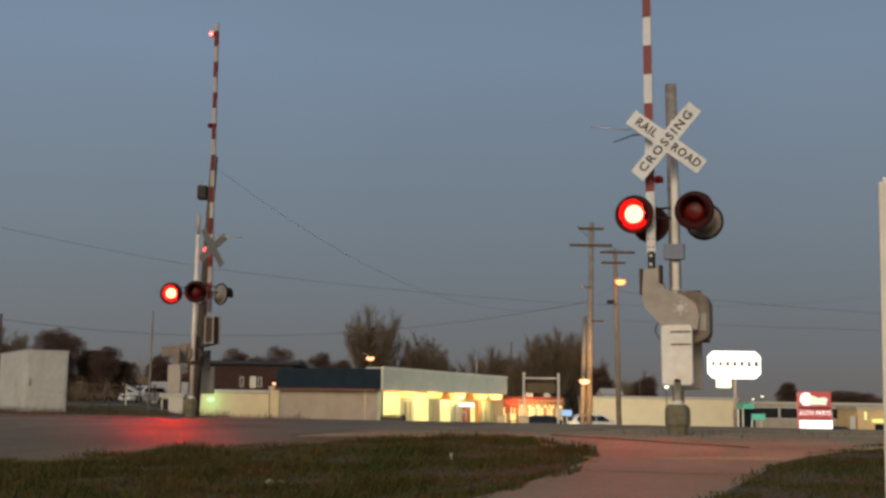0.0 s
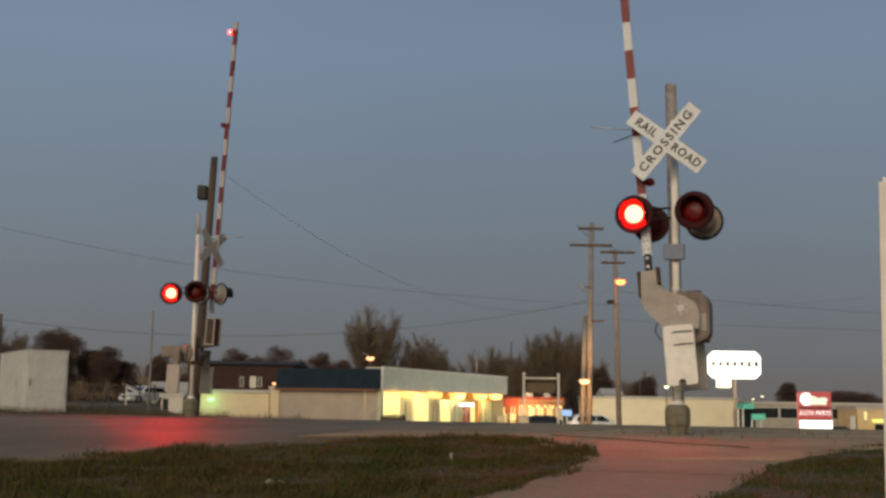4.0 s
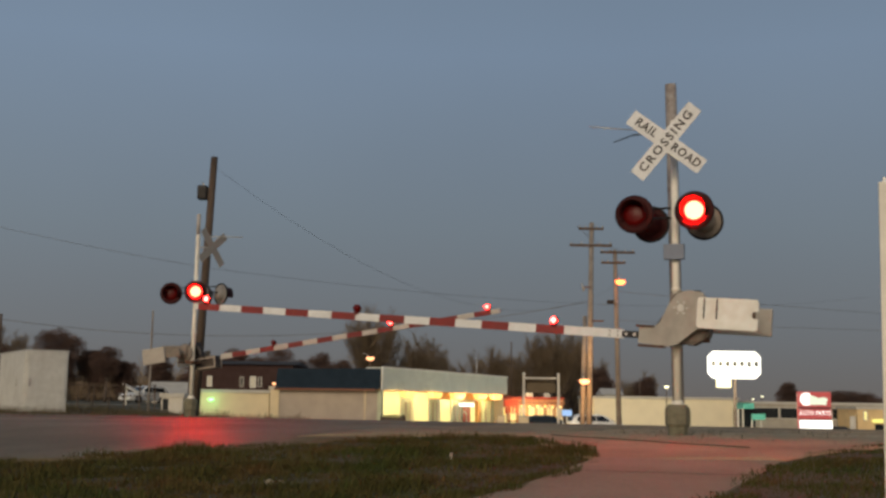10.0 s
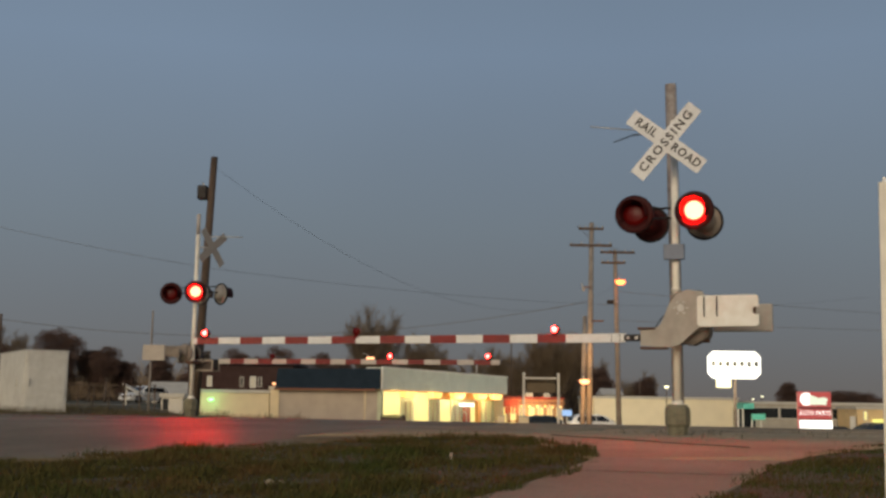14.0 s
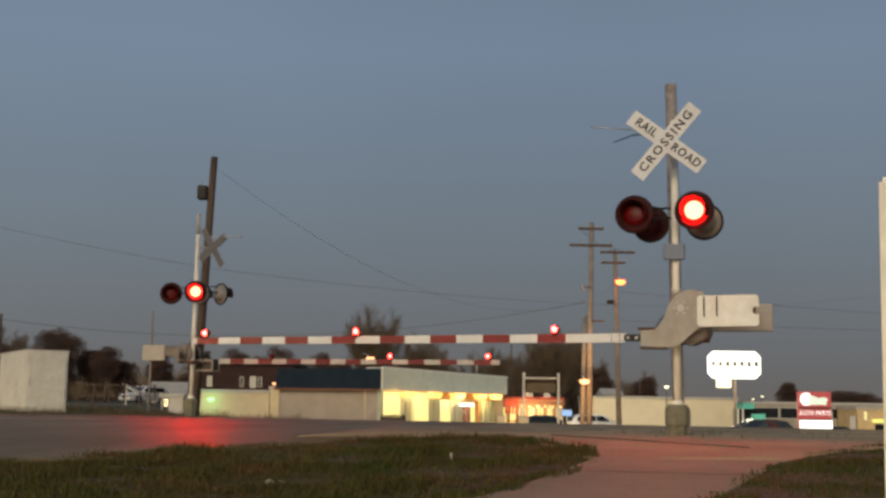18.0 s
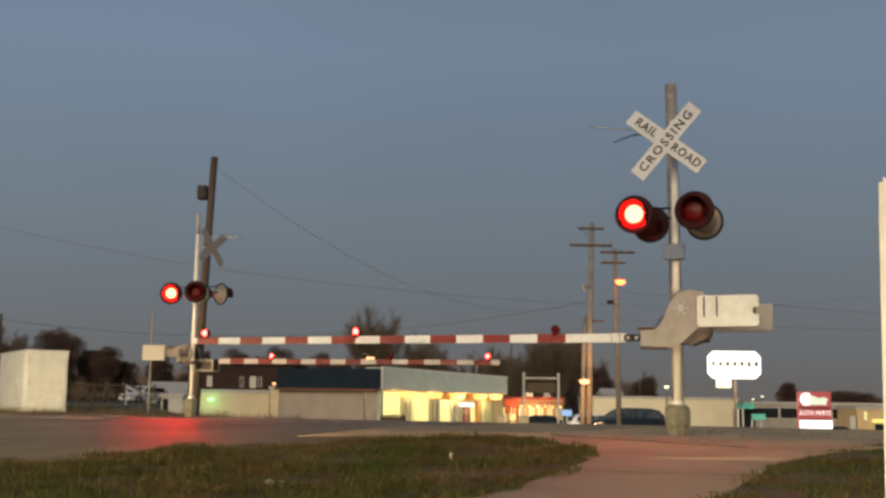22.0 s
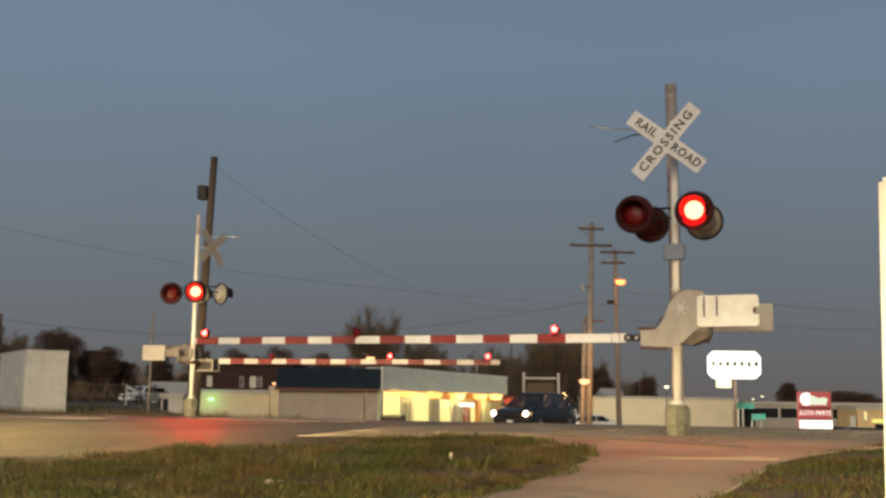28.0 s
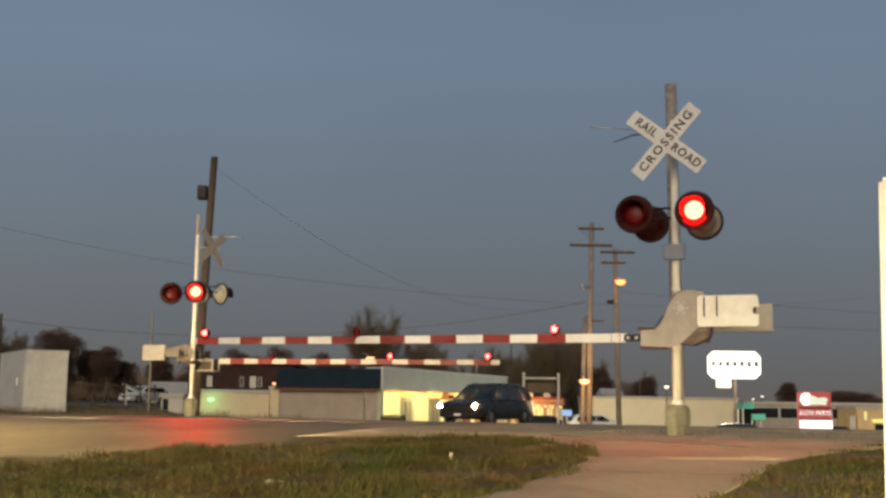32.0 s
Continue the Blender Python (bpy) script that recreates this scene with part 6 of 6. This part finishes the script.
grass("grass_tufts", [(2.4, 16.0), (2.9, 14.6), (4.2, 14.8), (6, 15.4), (12, 14.5), (12, 17), (4.5, 18.5), (3.0, 18.5)], 700, 0.03, 0.09, 4, "sparse dry tufts round the signal foot", DRYGRASS)
sheet("soil_seam", strip_outline([(1.50, 15.45), (2.1, 14.75), (2.78, 14.05), (3.6, 13.35)], 0.05), 0.016, SOIL, "dark soil seam along the end of the footpath", 0.3, rough=0.01)


def loose_gravel():
    """Small stones strewn over the dirt round the signal foot and the road edge."""
    rnd = random.Random(31)
    poly = [(1.3, 15.3), (2.2, 14.4), (4.5, 13.4), (9, 14.6), (14, 15.5), (9, 19), (3.4, 20), (1.6, 20.5)]
    bm_v, bm_f = [], []
    k = 0
    while k < 700:
        x, y = rnd.uniform(-1.5, 14), rnd.uniform(13.4, 20.5)
        if not inside((x, y), poly) or noise.noise((x * 0.9, y * 0.9, 2)) < -0.15:
            continue
        k += 1
        r = rnd.uniform(0.006, 0.016) * (1.6 if rnd.random() < 0.06 else 1.0)
        z, n, a = gz(x, y) + 0.012, len(bm_v), rnd.uniform(0, 6.28)
        for i in range(4):
            q = a + 1.571 * i + rnd.uniform(-0.3, 0.3)
            bm_v.append((x + r * math.cos(q), y + r * math.sin(q), z - 0.003))
        bm_v.append((x + rnd.uniform(-0.3, 0.3) * r, y, z + r * rnd.uniform(0.5, 0.9)))
        bm_f += [(n + i, n + (i + 1) % 4, n + 4) for i in range(4)]
    me = bpy.data.meshes.new("loose_gravel")
    me.from_pydata(bm_v, [], bm_f)
    me.materials.append(mat("gravel_stone", (0.30, 0.26, 0.21), 0.85, grain=60, vary=0.3, island=0.45))
    tagged(new("loose_gravel", me), "loose brownish gravel strewn round the signal foot", "gravel", "", "stuff")


loose_gravel()


# ---- small things in the grass ----
def pebble(x, y, r, label):
    bm = bmesh.new()
    bmesh.ops.create_icosphere(bm, subdivisions=2, radius=r)
    for v in bm.verts:
        v.co *= 1 + 0.35 * noise.noise(v.co * 9 / (r * 10) + Vector((x, y, 0)))
        v.co.z *= 0.6
    solid("stone", bm, CONCRETE, pose(x, y, gz(x, y) + r * 0.4), label, "stone", "stones in the grass")


stub = thing("pipe_stub", pose(0.11, 12.35, gz(0.11, 12.35)), "short white plastic pipe stub in the grass", "pipe")
part("pipe", T((0, 0, -0.05), (0.01, 0, 0.055), 0.015, n=12), GREYWALL, stub)
part("pipe_cap", T((0.01, 0, 0.055), (0.011, 0, 0.070), 0.018, n=12), GREYWALL, stub)
pebble(-1.50, 10.15, 0.045, "pale stone lying in the grass")
pebble(-1.42, 10.30, 0.025, "small pale stone lying in the grass")



# ---- what moves ----
CYCLE, FIRST = 1.295, -0.06


def flash(ob, on_first, shift, on, off):
    """Key a lamp to and fro: the first of the pair shines 0.53 s of each cycle, the second the rest."""
    edges = []
    k = -1
    while FIRST + CYCLE * k < 33:
        a = FIRST + CYCLE * k + shift
        edges += [(a, on_first), (a + 0.53, not on_first)]
        k += 1
    rows, state = [], None
    for t, lit in edges:
        if t <= 0.0:
            state = lit
            continue
        if t > 31.95:
            break
        if not rows:
            rows.append((0.0, on if state else off))
        f = round(t * FPS)
        rows += [((f - 0.5) / FPS - 0.5 / FPS, on if state else off), (f / FPS, on if lit else off)]
        state = lit
    rows.append((32.0, on if state else off))
    clean = []
    for t, m in rows:
        if clean and frame(t) <= frame(clean[-1][0]):
            continue
        clean.append((t, m))
    walk(ob, clean)


def motions():
    near_rows = [(0, 89.5), (3.5, 89.5), (3.8, 88), (4.3, 80), (5.0, 66), (5.5, 57.9), (6, 51.0), (6.5, 43.1), (7, 35.7), (7.5, 29.7), (8, 24.15), (8.5, 18.6), (9, 13.25),
                 (9.5, 8.9), (10, 4.3), (10.2, 2.7), (10.7, 0.2), (32, 0.2)]
    far_rows = [(0, 91.0), (3.5, 91.0), (3.8, 89.3), (4.3, 81.5), (5.0, 67), (5.5, 58.9), (6, 52.0), (7, 38.7), (8, 27.6), (9, 17.1), (9.5, 11.9), (10, 7.4), (10.3, 4.7),
                (10.8, 1.0), (11.2, -0.4), (32, -0.4)]
    for unit, rows, pivot, turn in ((near, near_rows, (0.12, -0.351, 1.727), -4.76), (far, far_rows, (0.213, -0.33, 1.748), 0)):
        walk(unit[1], [(t, pose(*pivot, 0, a, turn)) for t, a in rows])
        for which, ob in unit[3]:
            flash(ob, which.startswith("first"), 0.0, pose(0, -0.030, 0), pose(0, 0.075, 0))
    walk(lever, [(t, pose(*FAR_LEVER, 0, a, 0)) for t, a in far_rows])
    flash(near[2][0], False, -0.02, pose(0, 0, 0), pose(0, 0.056, 0))
    flash(near[2][1], True, -0.08, pose(0, 0, 0), pose(0, 0.056, 0))
    flash(far[2][0], True, 0.03, pose(0, 0, 0), pose(0, -0.056, 0))
    flash(far[2][1], False, 0.03, pose(0, 0, 0), pose(0, -0.056, 0))
    drive_a = [(0, 74, 104, 196), (10, 42, 88.5, 190), (14, 31.5, 83.6, 184), (17, 24.0, 79.8, 176), (19, 19.1, 77.6, 190), (20, 16.5, 76.8, 194), (21, 14.0, 75.5, 199), (22, 12.0, 74.0, 204),
               (23, 10.8, 71.5, 211), (23.5, 10.0, 68.2, 219), (24, 9.15, 64.0, 236), (24.5, 8.2, 61.0, 239), (25, 7.4, 58.7, 240), (25.4, 6.95, 57.6, 240), (27.6, 4.78, 54.0, 239),
               (28, 4.45, 53.2, 239), (29, 3.65, 51.9, 239.5), (30, 2.96, 51.0, 240), (31, 2.35, 50.0, 240), (32, 2.0, 48.6, 240)]
    walk(moving_a, [(t, pose(x, y, gz(x, y) + 0.012, 0, 0, a)) for t, x, y, a in drive_a])
    late = [(t + 13.3, x, y, a) for t, x, y, a in drive_a if t < 18.5]
    x, y, a = 16.9, 81.3, 200
    walk(moving_b, [(0, pose(x + 63, y + 31, gz(x + 63, y + 31) + 0.012, 0, 0, 203))] + [(t, pose(x, y, gz(x, y) + 0.012, 0, 0, a)) for t, x, y, a in late if t < 32]
         + [(32, pose(19.6, 77.9, gz(19.6, 77.9) + 0.012, 0, 0, 173))])
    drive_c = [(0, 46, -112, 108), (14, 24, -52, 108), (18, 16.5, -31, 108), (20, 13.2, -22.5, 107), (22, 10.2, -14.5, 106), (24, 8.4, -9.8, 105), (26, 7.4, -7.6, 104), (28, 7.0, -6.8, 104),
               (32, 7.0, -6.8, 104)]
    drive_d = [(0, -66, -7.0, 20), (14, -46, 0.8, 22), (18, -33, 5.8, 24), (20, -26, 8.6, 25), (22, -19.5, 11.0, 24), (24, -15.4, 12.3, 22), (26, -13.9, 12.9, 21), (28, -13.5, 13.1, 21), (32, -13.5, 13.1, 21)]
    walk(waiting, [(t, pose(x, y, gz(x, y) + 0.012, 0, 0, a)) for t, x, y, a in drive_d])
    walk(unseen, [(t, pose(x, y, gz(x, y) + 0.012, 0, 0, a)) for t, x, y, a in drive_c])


motions()
